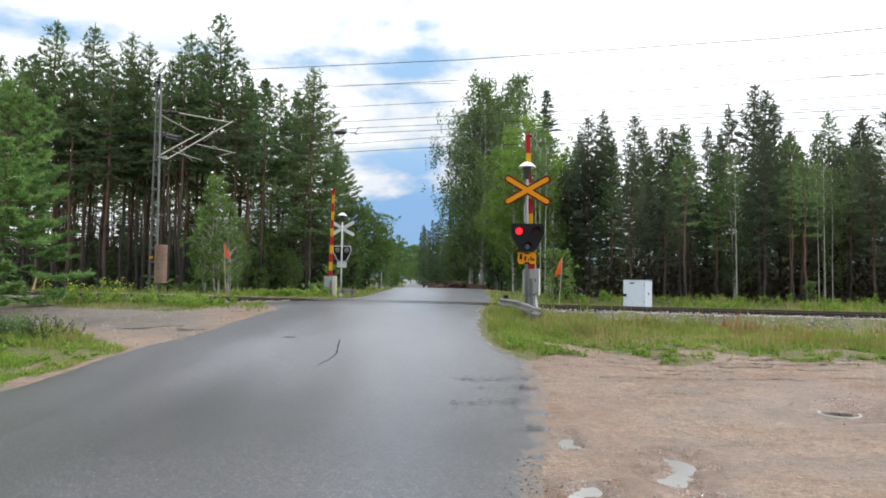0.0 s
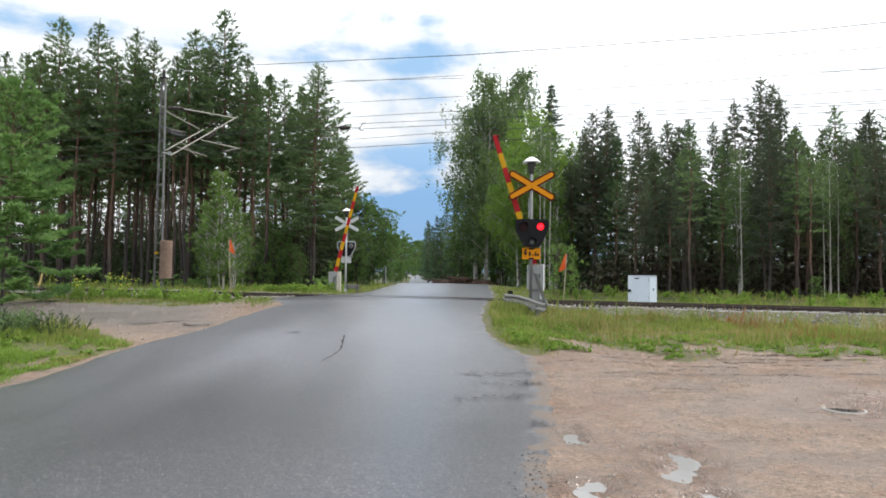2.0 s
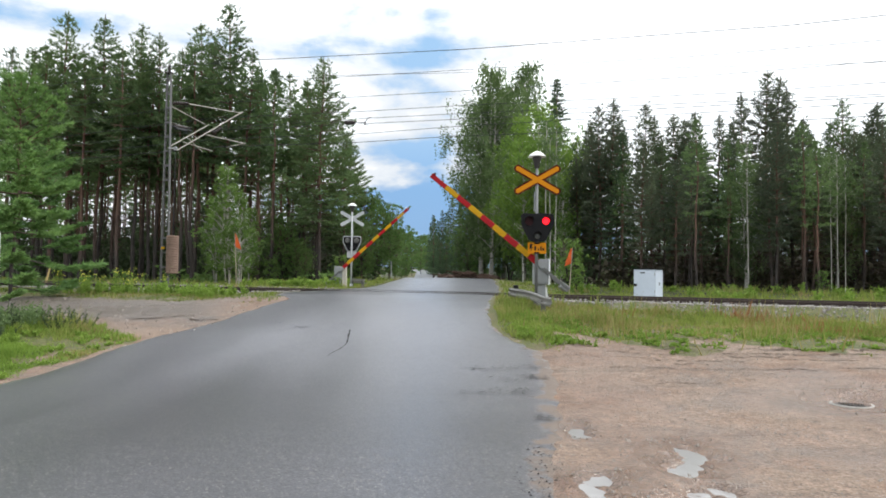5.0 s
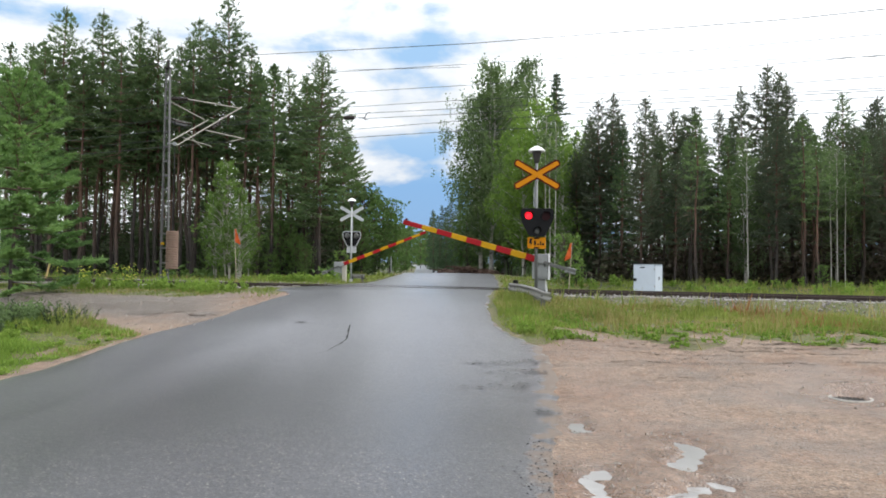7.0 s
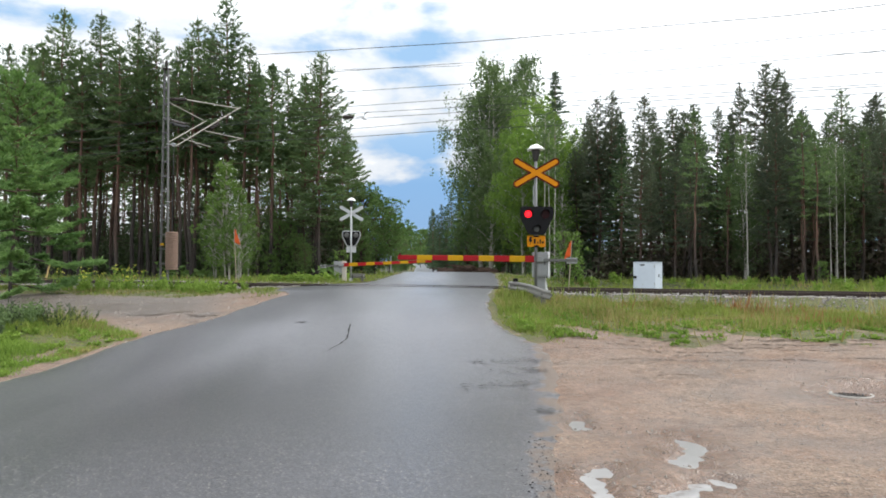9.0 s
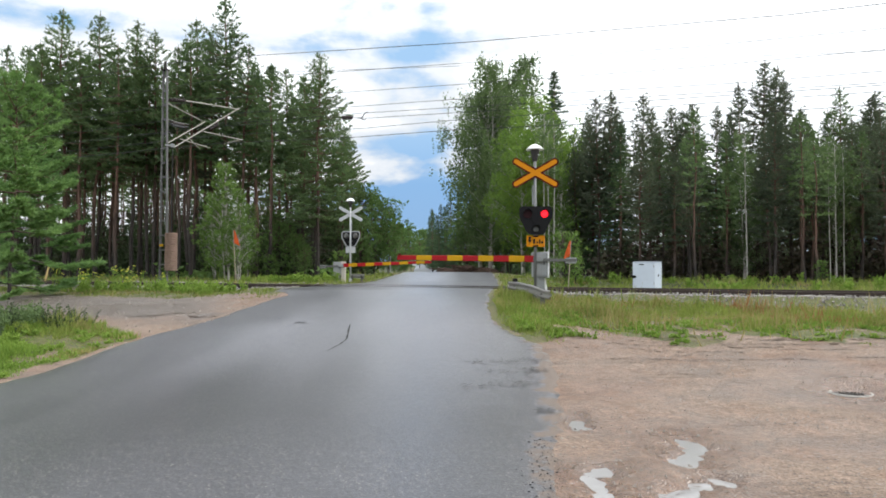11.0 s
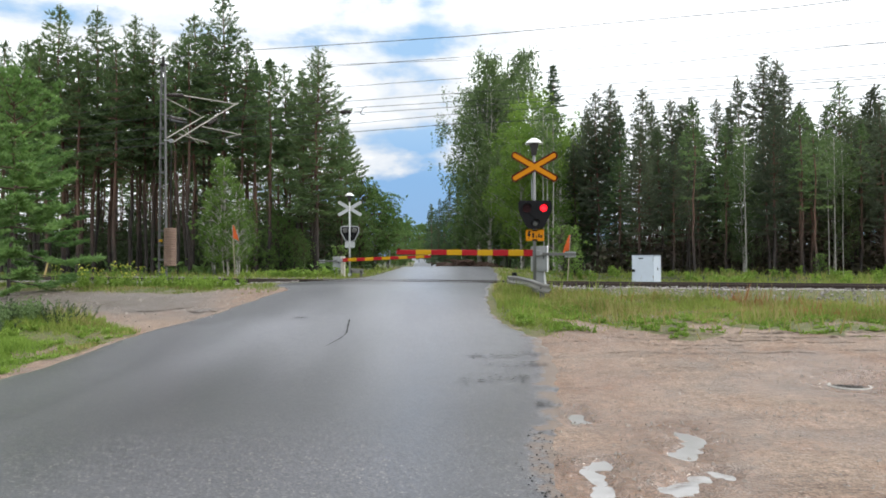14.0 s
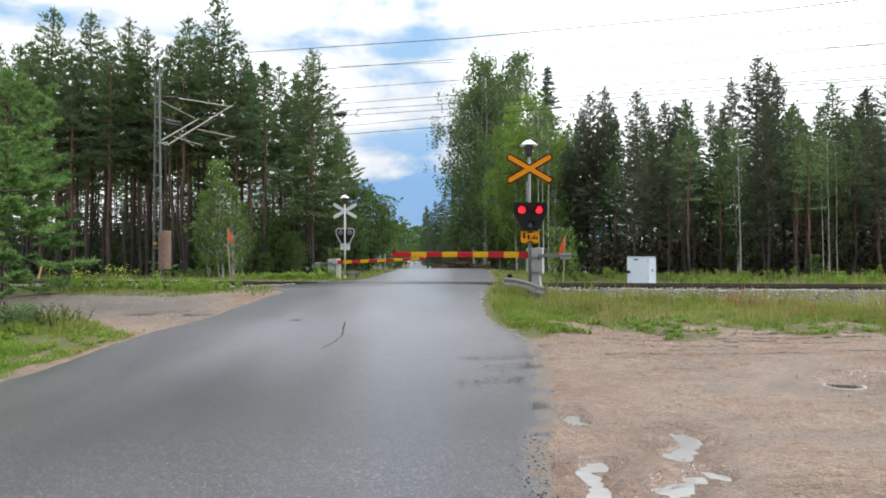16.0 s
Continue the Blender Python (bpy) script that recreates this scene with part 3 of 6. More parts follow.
def make_ground():
    xs = np.concatenate([-np.geomspace(1500, 16, 26), np.arange(-15.6, 0.59, 0.2), np.arange(0.6, 0.85, 0.05), np.arange(0.85, 2.5, 0.024), np.arange(2.5, 3.2, 0.08), np.arange(3.2, 16, 0.2), np.geomspace(16, 1500, 26)])
    ys = np.concatenate([-np.geomspace(1500, 2, 16), np.arange(-1.5, 4.2, 0.5), np.arange(4.2, 7.4, 0.028), np.arange(7.4, 26, 0.17), np.arange(26, 46, 0.5), np.geomspace(46, 1500, 40)])
    x, y = np.meshgrid(xs, ys)
    z = surface(x, y)
    l, r = road_edges(y)
    inside = np.minimum(x - l, r - x)
    q = across(x, y)
    damp = np.zeros_like(x)
    near, hollow = np.zeros_like(x), np.zeros_like(x)
    wx = x + (patchy(x, y, 0.10, 63) - 0.5) * 0.10 + (patchy(x, y, 0.3, 64) - 0.5) * 0.13
    wy = y + (patchy(x, y, 0.07, 65) - 0.5) * 0.14 + (patchy(x, y, 0.35, 66) - 0.5) * 0.22
    for px, py, a, b, pool in PUDDLES:
        damp = np.maximum(damp, np.exp(-(((wx - px) / (a * 3.4)) ** 2 + ((wy - py) / (b * 2.6)) ** 2)))
        hollow = np.maximum(hollow, np.exp(-(((wx - px) / (a * 1.5)) ** 2 + ((wy - py) / (b * 1.5)) ** 2)))
    near = step(0.1, 0.45, hollow)
    z = z * (1 - near) + (land(x, y) + 0.12 * (z - land(x, y))) * near - 0.055 * hollow
    z = z - 0.10 * step(0.12, 0.35, inside)
    nx = len(xs)
    verts = np.stack([x, y, z], -1).reshape(-1, 3)
    i = (np.arange(len(ys) - 1)[:, None] * nx + np.arange(nx - 1)).ravel()
    faces = np.stack([i, i + 1, i + nx + 1, i + nx], 1)
    me = bpy.data.meshes.new("ground")
    me.from_pydata(verts.tolist(), [], faces.tolist())
    at = me.attributes.new("cover", "FLOAT_COLOR", "POINT")
    ballast = (1 - step(2.2, 2.9, np.abs(q))) * step(0.0, 0.5, -inside)
    gravel = sandy(x, y) * (1 - step(-6.4, -4.8, x + 0.25 * (y - 17))) * step(-10.6, -9.4, q + 0.6 * (patchy(x, y, 0.8, 67) - 0.5))
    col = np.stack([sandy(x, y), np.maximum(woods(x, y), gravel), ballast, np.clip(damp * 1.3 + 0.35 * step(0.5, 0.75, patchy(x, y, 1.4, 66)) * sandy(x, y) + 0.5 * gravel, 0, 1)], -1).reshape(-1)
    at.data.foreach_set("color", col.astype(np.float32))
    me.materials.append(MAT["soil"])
    smooth(tagged(new("ground", me), "sandy verge, grass and forest floor under everything", "ground", kind="structure"))


def make_road():
    ys = np.concatenate([np.arange(-40, 3, 1.0), np.arange(3, 30, 0.12), np.arange(30, 46, 0.4), np.arange(46, 230, 4.0)])
    cols = np.concatenate([[0.0, 0.004, 0.02], np.linspace(0.05, 0.95, 22), [0.98, 0.996, 1.0]])
    l, r = road_edges(ys)
    fade = np.where(ys < 45, 1.0, 0.0)
    l = l + fade * ((patchy(ys, ys * 0, 0.7, 21) - 0.5) * 0.10 + (patchy(ys, ys * 0, 0.2, 22) - 0.5) * 0.12)
    r = r + fade * ((patchy(ys, ys * 0, 1.3, 23) - 0.5) * 0.16 + (patchy(ys, ys * 0, 0.2, 24) - 0.5) * 0.14)
    x = l[:, None] + (r - l)[:, None] * cols
    y = np.repeat(ys[:, None], len(cols), 1)
    drop = np.zeros_like(cols)
    drop[[0, -1]], drop[[1, -2]], drop[[2, -3]] = -0.06, -0.012, 0.002
    z = land(x, y) + 0.012 + drop + 0.02 * np.sin(np.pi * cols) + (patchy(x, y, 1.5, 31) - 0.5) * 0.016
    n = len(cols)
    i = (np.arange(len(ys) - 1)[:, None] * n + np.arange(n - 1)).ravel()
    me = bpy.data.meshes.new("road")
    me.from_pydata(np.stack([x, y, z], -1).reshape(-1, 3).tolist(), [], np.stack([i, i + 1, i + n + 1, i + n], 1).tolist())
    at = me.attributes.new("dirt", "FLOAT", "POINT")
    edge = np.minimum(x - l[:, None], (r[:, None] - x))
    right = (r[:, None] - x) < (x - l[:, None])
    near_lot = step(3, 5, y) * (1 - step(11, 13, y)) * right
    dirt = np.maximum(0.7 * (1 - step(0.0, 0.3, edge)), 1.0 * near_lot * (1 - step(0.0, 0.60, edge)))
    at.data.foreach_set("value", dirt.ravel().astype(np.float32))
    # sheen painted into the tone: far stretch paler, mostly west; near west side darker
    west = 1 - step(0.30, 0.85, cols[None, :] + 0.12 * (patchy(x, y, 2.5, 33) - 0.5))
    sheen_and_mend = 1.0 - 0.36 * west * (1 - step(5, 13, y)) + (0.85 + 0.60 * west) * step(6, 14, y)
    # darker along the west edge up to the side road
    sheen_and_mend = sheen_and_mend * (1 - 0.40 * (1 - step(0.6, 2.8, x - l[:, None] + 0.8 * (patchy(x, y, 1.6, 37) - 0.5))) * step(8, 11, y) * (1 - step(17, 21, y)))
    # the darker mended stretch before the rails
    mend = step(-0.3, 0.2, -1.6 - x + 0.5 * (patchy(x, y, 0.8, 35) - 0.5)) * step(19.6, 20.4, y + 0.6 * (patchy(x, y, 0.9, 36) - 0.5)) * (1 - step(-1.2, -0.9, across(x, y)))
    sheen_and_mend = sheen_and_mend * (1 - 0.45 * mend)
    me.attributes.new("sheen_and_mend", "FLOAT", "POINT").data.foreach_set("value", sheen_and_mend.ravel().astype(np.float32))
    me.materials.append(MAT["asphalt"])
    smooth(tagged(new("road", me), "damp worn grey asphalt road with ragged edges", "road", kind="structure"))


def strip(name, points, width, lift, mat, label, category, broken=0.0):
    """A thin irregular strip lying on the road or the lot."""
    bm = bmesh.new()
    rng = random.Random(int(points[0][1] * 97) + int(width * 1000))
    rows = []
    for k, (a, b) in enumerate(zip(points, points[1:])):
        for t in np.linspace(0, 1, 9)[:-1]:
            rows.append((a[0] + (b[0] - a[0]) * t, a[1] + (b[1] - a[1]) * t))
    rows.append(points[-1])
    pairs = []
    for k, (x, y) in enumerate(rows):
        d = Vector(rows[min(k + 1, len(rows) - 1)]) - Vector(rows[max(k - 1, 0)])
        n = Vector((d.y, -d.x)).normalized()
        off = rng.uniform(-0.6, 0.6) * width
        w = width * rng.uniform(0.25, 1.3) * (0.1 if k in (0, len(rows) - 1) or rng.random() < broken else 1)
        z = float(land(x, y) if mat is MAT["crack"] else surface(np.float64(x), np.float64(y))) + lift
        pairs.append(tuple(bm.verts.new((x + n.x * (off + s * w), y + n.y * (off + s * w), z)) for s in (-1, 1)))
    for (a, b), (c, d) in zip(pairs, pairs[1:]):
        bm.faces.new((a, b, d, c))
    return tagged(mesh_ob(name, bm, mat), label, category, kind="structure")


def pitted(points, n, spread):
    """A worn line in the asphalt: many small dark pits of uneven shape along it."""
    rng = np.random.default_rng(int(abs(points[0][0]) * 1000) + n)
    t = rng.uniform(0, len(points) - 1, n)
    k = np.arange(len(points))
    p = np.array(points, float)
    x = np.interp(t, k, p[:, 0]) + rng.normal(size=n) * spread * 0.5
    y = np.interp(t, k, p[:, 1]) + rng.normal(size=n) * spread * 0.8
    a, size = rng.uniform(0, 6.28, n), 0.005 + 0.017 * rng.random(n) ** 2
    z = land(x, y) + 0.037
    ring = [np.stack([x + np.cos(a + u) * size * rng.uniform(0.8, 2.6, n), y + np.sin(a + u) * size, z], -1) for u in (0, 1.5, 3.1, 4.6)]
    tagged(new("road_crack", quads("road_crack", np.stack(ring, 1), [MAT["crack"]])), "worn line of dark pits in the asphalt", "crack", kind="structure")


def make_puddles():
    for k in range(4):
        own = [p for p in PUDDLES if p[4] == k]
        x0, x1 = min(p[0] - p[2] for p in own) - 0.16, max(p[0] + p[2] for p in own) + 0.16
        y0, y1 = min(p[1] - p[3] for p in own) - 0.2, max(p[1] + p[3] for p in own) + 0.2
        px, py, bm = (x0 + x1) / 2, (y0 + y1) / 2, bmesh.new()
        z = float(land(px, py)) - 0.0300 - 0.0012 * k
        bm.faces.new([bm.verts.new((px + (x1 - px) * math.cos(t), py + (y1 - py) * math.sin(t), z)) for t in np.linspace(0, 2 * math.pi, 33)[:-1]])
        tagged(mesh_ob("puddle", bm, MAT["water"]), "shallow muddy rain puddle mirroring the sky", "puddle", "puddles on the lot", "structure")


def make_manhole():
    px, py = 4.73, 7.91
    z = float(land(px, py)) - 0.043
    top = thing("manhole_cover", pose(px, py, z, 0, 0, 0), "sunken cast-iron manhole cover in sandy gravel", "manhole cover")
    bm = bmesh.new()
    add_lathe(bm, [(0.0, -0.005), (0.185, -0.005), (0.192, -0.012), (0.192, -0.06)], None, 28)
    for i in range(-3, 4):
        for j in range(-3, 4):
            if i * i + j * j < 11:
                add_box(bm, (i * 0.042 + (j % 2) * 0.02, j * 0.042, -0.003), (0.022, 0.022, 0.008))
    part("lid", bm, MAT["iron"], top)
    bm = bmesh.new()
    add_lathe(bm, [(0.198, -0.06), (0.198, 0.0), (0.204, 0.003), (0.225, 0.003), (0.238, -0.006), (0.25, -0.06)], None, 28)
    part("ring", bm, MAT["pale_concrete"], top, "pale concrete rim")


# ---- the railway ----
def rail_profile():
    return ((-0.075, 0), (0.075, 0), (0.075, 0.012), (0.012, 0.03), (0.012, 0.125), (0.036, 0.14), (0.036, 0.165), (0.028, 0.172), (-0.028, 0.172), (-0.036, 0.165), (-0.036, 0.14), (-0.012, 0.125), (-0.012, 0.03), (-0.075, 0.012))


TRACK_TURN = -math.degrees(math.atan2(NX, NY))


def make_track():
    track = thing("railway_track", pose(MX, MY, 0.725, 0, 0, TRACK_TURN), "single railway track with rusty rails on ballast", "railway track", kind="structure")
    prof = rail_profile()
    for q in (-0.798, 0.798):
        bm = bmesh.new()
        a = [bm.verts.new((-160, q + u, w)) for u, w in prof]
        b = [bm.verts.new((160, q + u, w)) for u, w in prof]
        n = len(prof)
        for i in range(n):
            bm.faces.new((a[i], a[(i + 1) % n], b[(i + 1) % n], b[i]))
        part("rail", bm, MAT["rail"], track)
    bm = bmesh.new()
    add_plate(bm, [(-1.3, -0.2), (1.3, -0.2), (1.28, -0.02), (0.6, -0.04), (-0.6, -0.04), (-1.28, -0.02)], 0.26)
    me = mesh_ob("sleeper", bm, MAT["sleeper"], track)
    me.matrix_basis = pose(-33.0, 0, 0, 0, 0, 90)
    for i in range(1, 120):
        o = new("sleeper", me.data)
        o.parent = track
        o.matrix_basis = pose(-33.0 + i * 0.61, 0, 0.0, 0, 0, 90)
    # the dark groove in the road beside each rail
    for q in (-0.89, -0.70, 0.70, 0.89):
        bm = bmesh.new()
        row = []
        for s in np.linspace(-4.2, 3.6, 40):
            x, y = on_track(float(s), q)
            z = float(land(np.float64(x), np.float64(y))) + 0.052
            row.append([bm.verts.new((x + NX * w, y + NY * w, z)) for w in (-0.045, 0.045)])
        for a, b in zip(row, row[1:]):
            bm.faces.new((a[0], b[0], b[1], a[1]))
        g = part("groove", bm, MAT["black_paint"], track, "dark flange groove in the road")
        g.matrix_parent_inverse = track.matrix_basis.inverted()
    rng = np.random.default_rng(5)
    n = 9000
    s, q = rng.uniform(-30, 24, n), rng.choice([-1, 1], n, p=[0.8, 0.2]) * rng.uniform(0.95, 3.3, n)
    x, y = on_track(s, q)
    l, r = road_edges(y)
    ok = (np.maximum(l - x, x - r) > 0.3)
    x, y = x[ok], y[ok]
    c = np.stack([x, y, land(x, y) + 0.015], -1)
    d = rng.normal(size=(len(c), 3))
    size = rng.uniform(0.025, 0.055, len(c))[:, None]
    u, v = unit(d), None
    e1 = unit(np.cross(u, rng.normal(size=u.shape)))
    e2 = np.cross(u, e1)
    top, bot = c + u * size * 0.8, c - u * size * 0.8
    p = [c + (e1 * math.cos(t) + e2 * math.sin(t)) * size for t in (0, 2.1, 4.2)]
    f = []
    for i in range(3):
        j = (i + 1) % 3
        f += [np.stack([top, p[i], p[j], top * 0.5 + p[j] * 0.5], 1), np.stack([bot, p[j], p[i], bot * 0.5 + p[i] * 0.5], 1)]
    st = new("ballast_stones", quads("ballast_stones", np.concatenate(f), [MAT["stone"]]))
    tagged(st, "grey crushed-stone ballast along the track", "ballast", kind="stuff")


def make_wire(pts, r, label="thin dark overhead railway wire"):
    """An overhead wire through plan places (along, across, height), as a smooth tube."""
    s = np.array(pts, float)
    k = np.linspace(0, len(s) - 1, 12 * (len(s) - 1) + 1)
    run = np.stack([np.interp(k, np.arange(len(s)), s[:, i]) for i in range(3)], -1)
    x, y = on_track(run[:, 0], run[:, 1])
    bm = bmesh.new()
    for i in range(len(k) - 1):
        add_tube(bm, (x[i], y[i], run[i, 2]), (x[i + 1], y[i + 1], run[i + 1, 2]), r, None, 5)
    tagged(mesh_ob("overhead_wire", bm, MAT["wire"]), label, "overhead wire", "railway overhead wires")


def make_wires():
    make_wire([(-80, -2.8, 8.4), (-8.8, -2.8, 9.02), (-4.4, -3, 8.7), (3.2, -3, 8.12), (11.6, -3, 7.66), (40, -3, 7.1)], 0.0105)
    make_wire([(-80, 0, 7.9), (-9, 0, 9.15), (-3.4, 0, 8.80), (9.2, 0, 8.08), (40, 0, 7.2)], 0.0088)
    make_wire([(-80, 0.1, 7.6), (-9, 0.1, 8.4), (-2.9, 0.1, 8.02), (1.5, 0.1, 7.82), (9, 0.1, 7.50), (40, 0.1, 6.9)], 0.0088)
    make_wire([(-80, 0.2, 7.0), (-9, 0.2, 7.8), (-2.6, 0.2, 7.48), (1.5, 0.2, 7.34), (10.4, 0.2, 6.92), (40, 0.2, 6.3)], 0.0088)
    make_wire([(-9, 0.3, 7.4), (-2.0, 0.3, 7.22), (1.0, 0.3, 7.10), (14, 0.3, 6.55), (40, 0.3, 6.1)], 0.0088)
    make_wire([(-80, 0, 6.9), (-9, 0, 7.25), (-2.2, 0, 6.96), (1.6, 0, 6.82), (6.5, 0, 6.65), (14, 0, 6.42), (40, 0, 6.1)], 0.0095)
    make_wire([(-80, 0.1, 6.5), (-9, 0.1, 6.9), (-2.2, 0.1, 6.62), (1.6, 0.1, 6.60), (14, 0.1, 6.27), (40, 0.1, 6.0)], 0.009)
    make_wire([(-80, 0, 6.3), (-9, 0, 6.55), (-2.3, 0, 6.29), (1.6, 0, 6.24), (6.4, 0, 6.04), (20, 0, 5.8), (40, 0, 5.8)], 0.0105)
    make_wire([(-8.8, -2.8, 8.55), (12.5, -3, 6.60), (13.5, -3, 6.53), (40, -3, 5.9)], 0.006)


def make_mast():
    bx, by = -10.1, 24.8
    z0 = float(land(bx, by)) - 0.05
    mast = thing("catenary_mast", pose(bx, by, 0, 0, 0, TRACK_TURN), "grey steel lattice mast with a cantilever for railway wires", "catenary mast")
    top = 8.75
    for s in (-1, 1):
        bm = bmesh.new()
        # a channel: web outside, flanges turned in
        prof = ((0.0, -0.04), (0.0, 0.04), (-0.036, 0.04), (-0.036, 0.03), (-0.012, 0.03), (-0.012, -0.03), (-0.036, -0.03), (-0.036, -0.04))
        low = [bm.verts.new((s * (0.20 + u), v, z0)) for u, v in prof]
        head = [bm.verts.new((s * (0.105 + u), v, top)) for u, v in prof]
        for k in range(8):
            bm.faces.new((low[k], low[(k + 1) % 8], head[(k + 1) % 8], head[k]))
        bm.faces.new(head)
        bmesh.ops.recalc_face_normals(bm, faces=bm.faces)
        part("leg", bm, MAT["mast_steel"], mast)
    for i in range(15):
        h = z0 + 0.4 + i * 0.53
        w = 0.39 - 0.19 * (h - z0) / (top - z0)
        bm = bmesh.new()
        add_box(bm, (0, -0.042, h), (w, 0.008, 0.05))
        add_box(bm, (0, 0.042, h), (w, 0.008, 0.05))
        part("batten", bm, MAT["mast_steel"], mast)
    bm = bmesh.new()
    add_box(bm, (0, 0, top + 0.03), (0.26, 0.2, 0.05), None, 0.0105)
    add_tube(bm, (0, 0, top), (0, 0, top + 0.32), 0.03)
    add_tube(bm, (0, 0, top + 0.1), (0, 0, top + 0.34), 0.055, 0.045)
    part("cap", bm, MAT["insul"], mast)
    bm = bmesh.new()
    add_box(bm, (0, 0, z0 - 0.1), (0.6, 0.6, 0.3), None, 0.03)
    part("footing", bm, MAT["concrete"], mast)
    # cantilever, reaching over the track
    part("top_tube", tube_bm(((0, 0.95, 7.86), (0, 3.95, 8.16), 0.025)), MAT["strut_steel"], mast)
    for name, a, b in (("insulator", (0, 0.16, 7.70), (0, 0.98, 7.87)), ("insulator", (0, 2.25, 6.98), (0, 2.75, 7.33))):
        bm = tube_bm((a, b, 0.035))
        for t in np.linspace(0.12, 0.88, 7):
            c = Vector(a).lerp(Vector(b), float(t))
            d = (Vector(b) - Vector(a)).normalized() * 0.02
            add_tube(bm, c - d, c + d, 0.075, None, 12)
        part("insulator", bm, MAT["insul"], mast, "dark ribbed insulator")
    for a, b, r in (((0, 0.45, 6.0), (0, 4.02, 8.24), 0.029), ((0, 0.1, 6.08), (0, 2.05, 7.28), 0.027), ((0, 0.1, 7.58), (0, 1.86, 7.26), 0.026), ((0, 1.94, 6.86), (0, 4.2, 6.92), 0.028), ((0, 0.74, 6.36), (0, 2.3, 6.28), 0.022), ((0, 1.0, 6.55), (0, 1.75, 6.16), 0.018), ((0, 4.1, 6.92), (0, 3.1, 6.58), 0.016)):
        part("strut", tube_bm((a, b, r * 0.85)), MAT["strut_steel"], mast)
    for z, col in ((6.95, "insul"), (6.85, "wire")):
        part("wire_clamp", tube_bm(((0, 0.1, z), (0, 1.15, z + 0.02), 0.03, None, 6), ((0, 0.35, z - 0.04), (0, 0.9, z - 0.03), 0.05, None, 8)), MAT[col], mast)
    bm = bmesh.new()
    add_box(bm, (0, -0.1, 2.35), (0.17, 0.02, 0.085))
    part("mast_plate", bm, MAT["boom_yellow"], mast, "small yellow plate")
    # tensioning weights beside the mast
    wx, wy = -9.73, 24.55
    wt = thing("tension_weights", pose(wx, wy, 0, 0, 0, 0), "stack of rusty ribbed tension weights hung beside the mast", "tension weight")
    for i in range(16):
        bm = bmesh.new()
        h = 1.43 + i * 0.0855
        add_lathe(bm, [(0.0, h), (0.195, h), (0.215, h + 0.012), (0.215, h + 0.066), (0.195, h + 0.078), (0.0, h + 0.078)], None, 18)
        part("weight", bm, MAT["rust"], wt)
    part("hanger", tube_bm(((0, 0, 2.7), (0.02, 0.02, 5.9), 0.012, None, 6)), MAT["wire"], wt)
    part("pulley", tube_bm(((0.02, -0.04, 5.95), (0.02, 0.04, 5.95), 0.07, None, 18), ((0.02, 0, 5.95), (-0.32, 0.2, 6.0), 0.025, None, 6)), MAT["galv"], wt)


def make_wire_anchor():
    """The dark strain insulator with a hooked clamp that hangs in the wires."""
    a = thing("strain_insulator", pose(-3.2, 25.6, 0), "dark strain insulator with a hooked clamp in the wires", "insulator")
    bm = tube_bm(((-1.1, 0, 7.19), (0.25, 0, 7.21), 0.012, None, 6))
    add_lathe(bm, [(0.02, -0.22), (0.075, -0.18), (0.085, 0.0), (0.075, 0.18), (0.02, 0.22)], pose(-0.36, 0, 7.20, 0, 90, 0), 12)
    part("insulator", bm, MAT["insul"], a)
    part("hook", tube_bm(((0.02, 0, 7.20), (0.22, 0, 7.21), 0.016, None, 6), ((0.22, 0, 7.21), (0.30, 0, 7.36), 0.016, None, 6), ((0.30, 0, 7.36), (0.42, 0, 7.41), 0.016, None, 6), ((0.20, 0, 7.21), (0.20, 0, 7.12), 0.016, None, 6), ((0.20, 0, 7.12), (0.36, 0, 7.11), 0.016, None, 6)), MAT["wire"], a)


# ---- crossing signals ----
def cross_arm(length, width):
    """Outline of one arm with bevelled ends."""
    a, b, c = length / 2, width / 2, width * 0.28
    return [(-a + c, -b), (a - c, -b), (a, -b + c), (a, b - c), (a - c, b), (-a + c, b), (-a, b - c), (-a, -b + c)]


def head_outline(s=1.0):
    """The lamp board: wide above, narrowing below, with rounded corners."""
    corners = ((-0.40, 0.34), (0.40, 0.34), (0.40, 0.08), (0.19, -0.34), (-0.19, -0.34), (-0.40, 0.08))
    out = []
    for i, c in enumerate(corners):
        p, a, b = Vector(c), Vector(corners[i - 1]), Vector(corners[(i + 1) % 6])
        u, v = p + (a - p).normalized() * 0.09, p + (b - p).normalized() * 0.09
        for t in (0, 0.25, 0.5, 0.75, 1):
            w = u * (1 - t) ** 2 + p * 2 * t * (1 - t) + v * t * t
            out.append((w.x * s, w.y * s))
    return out


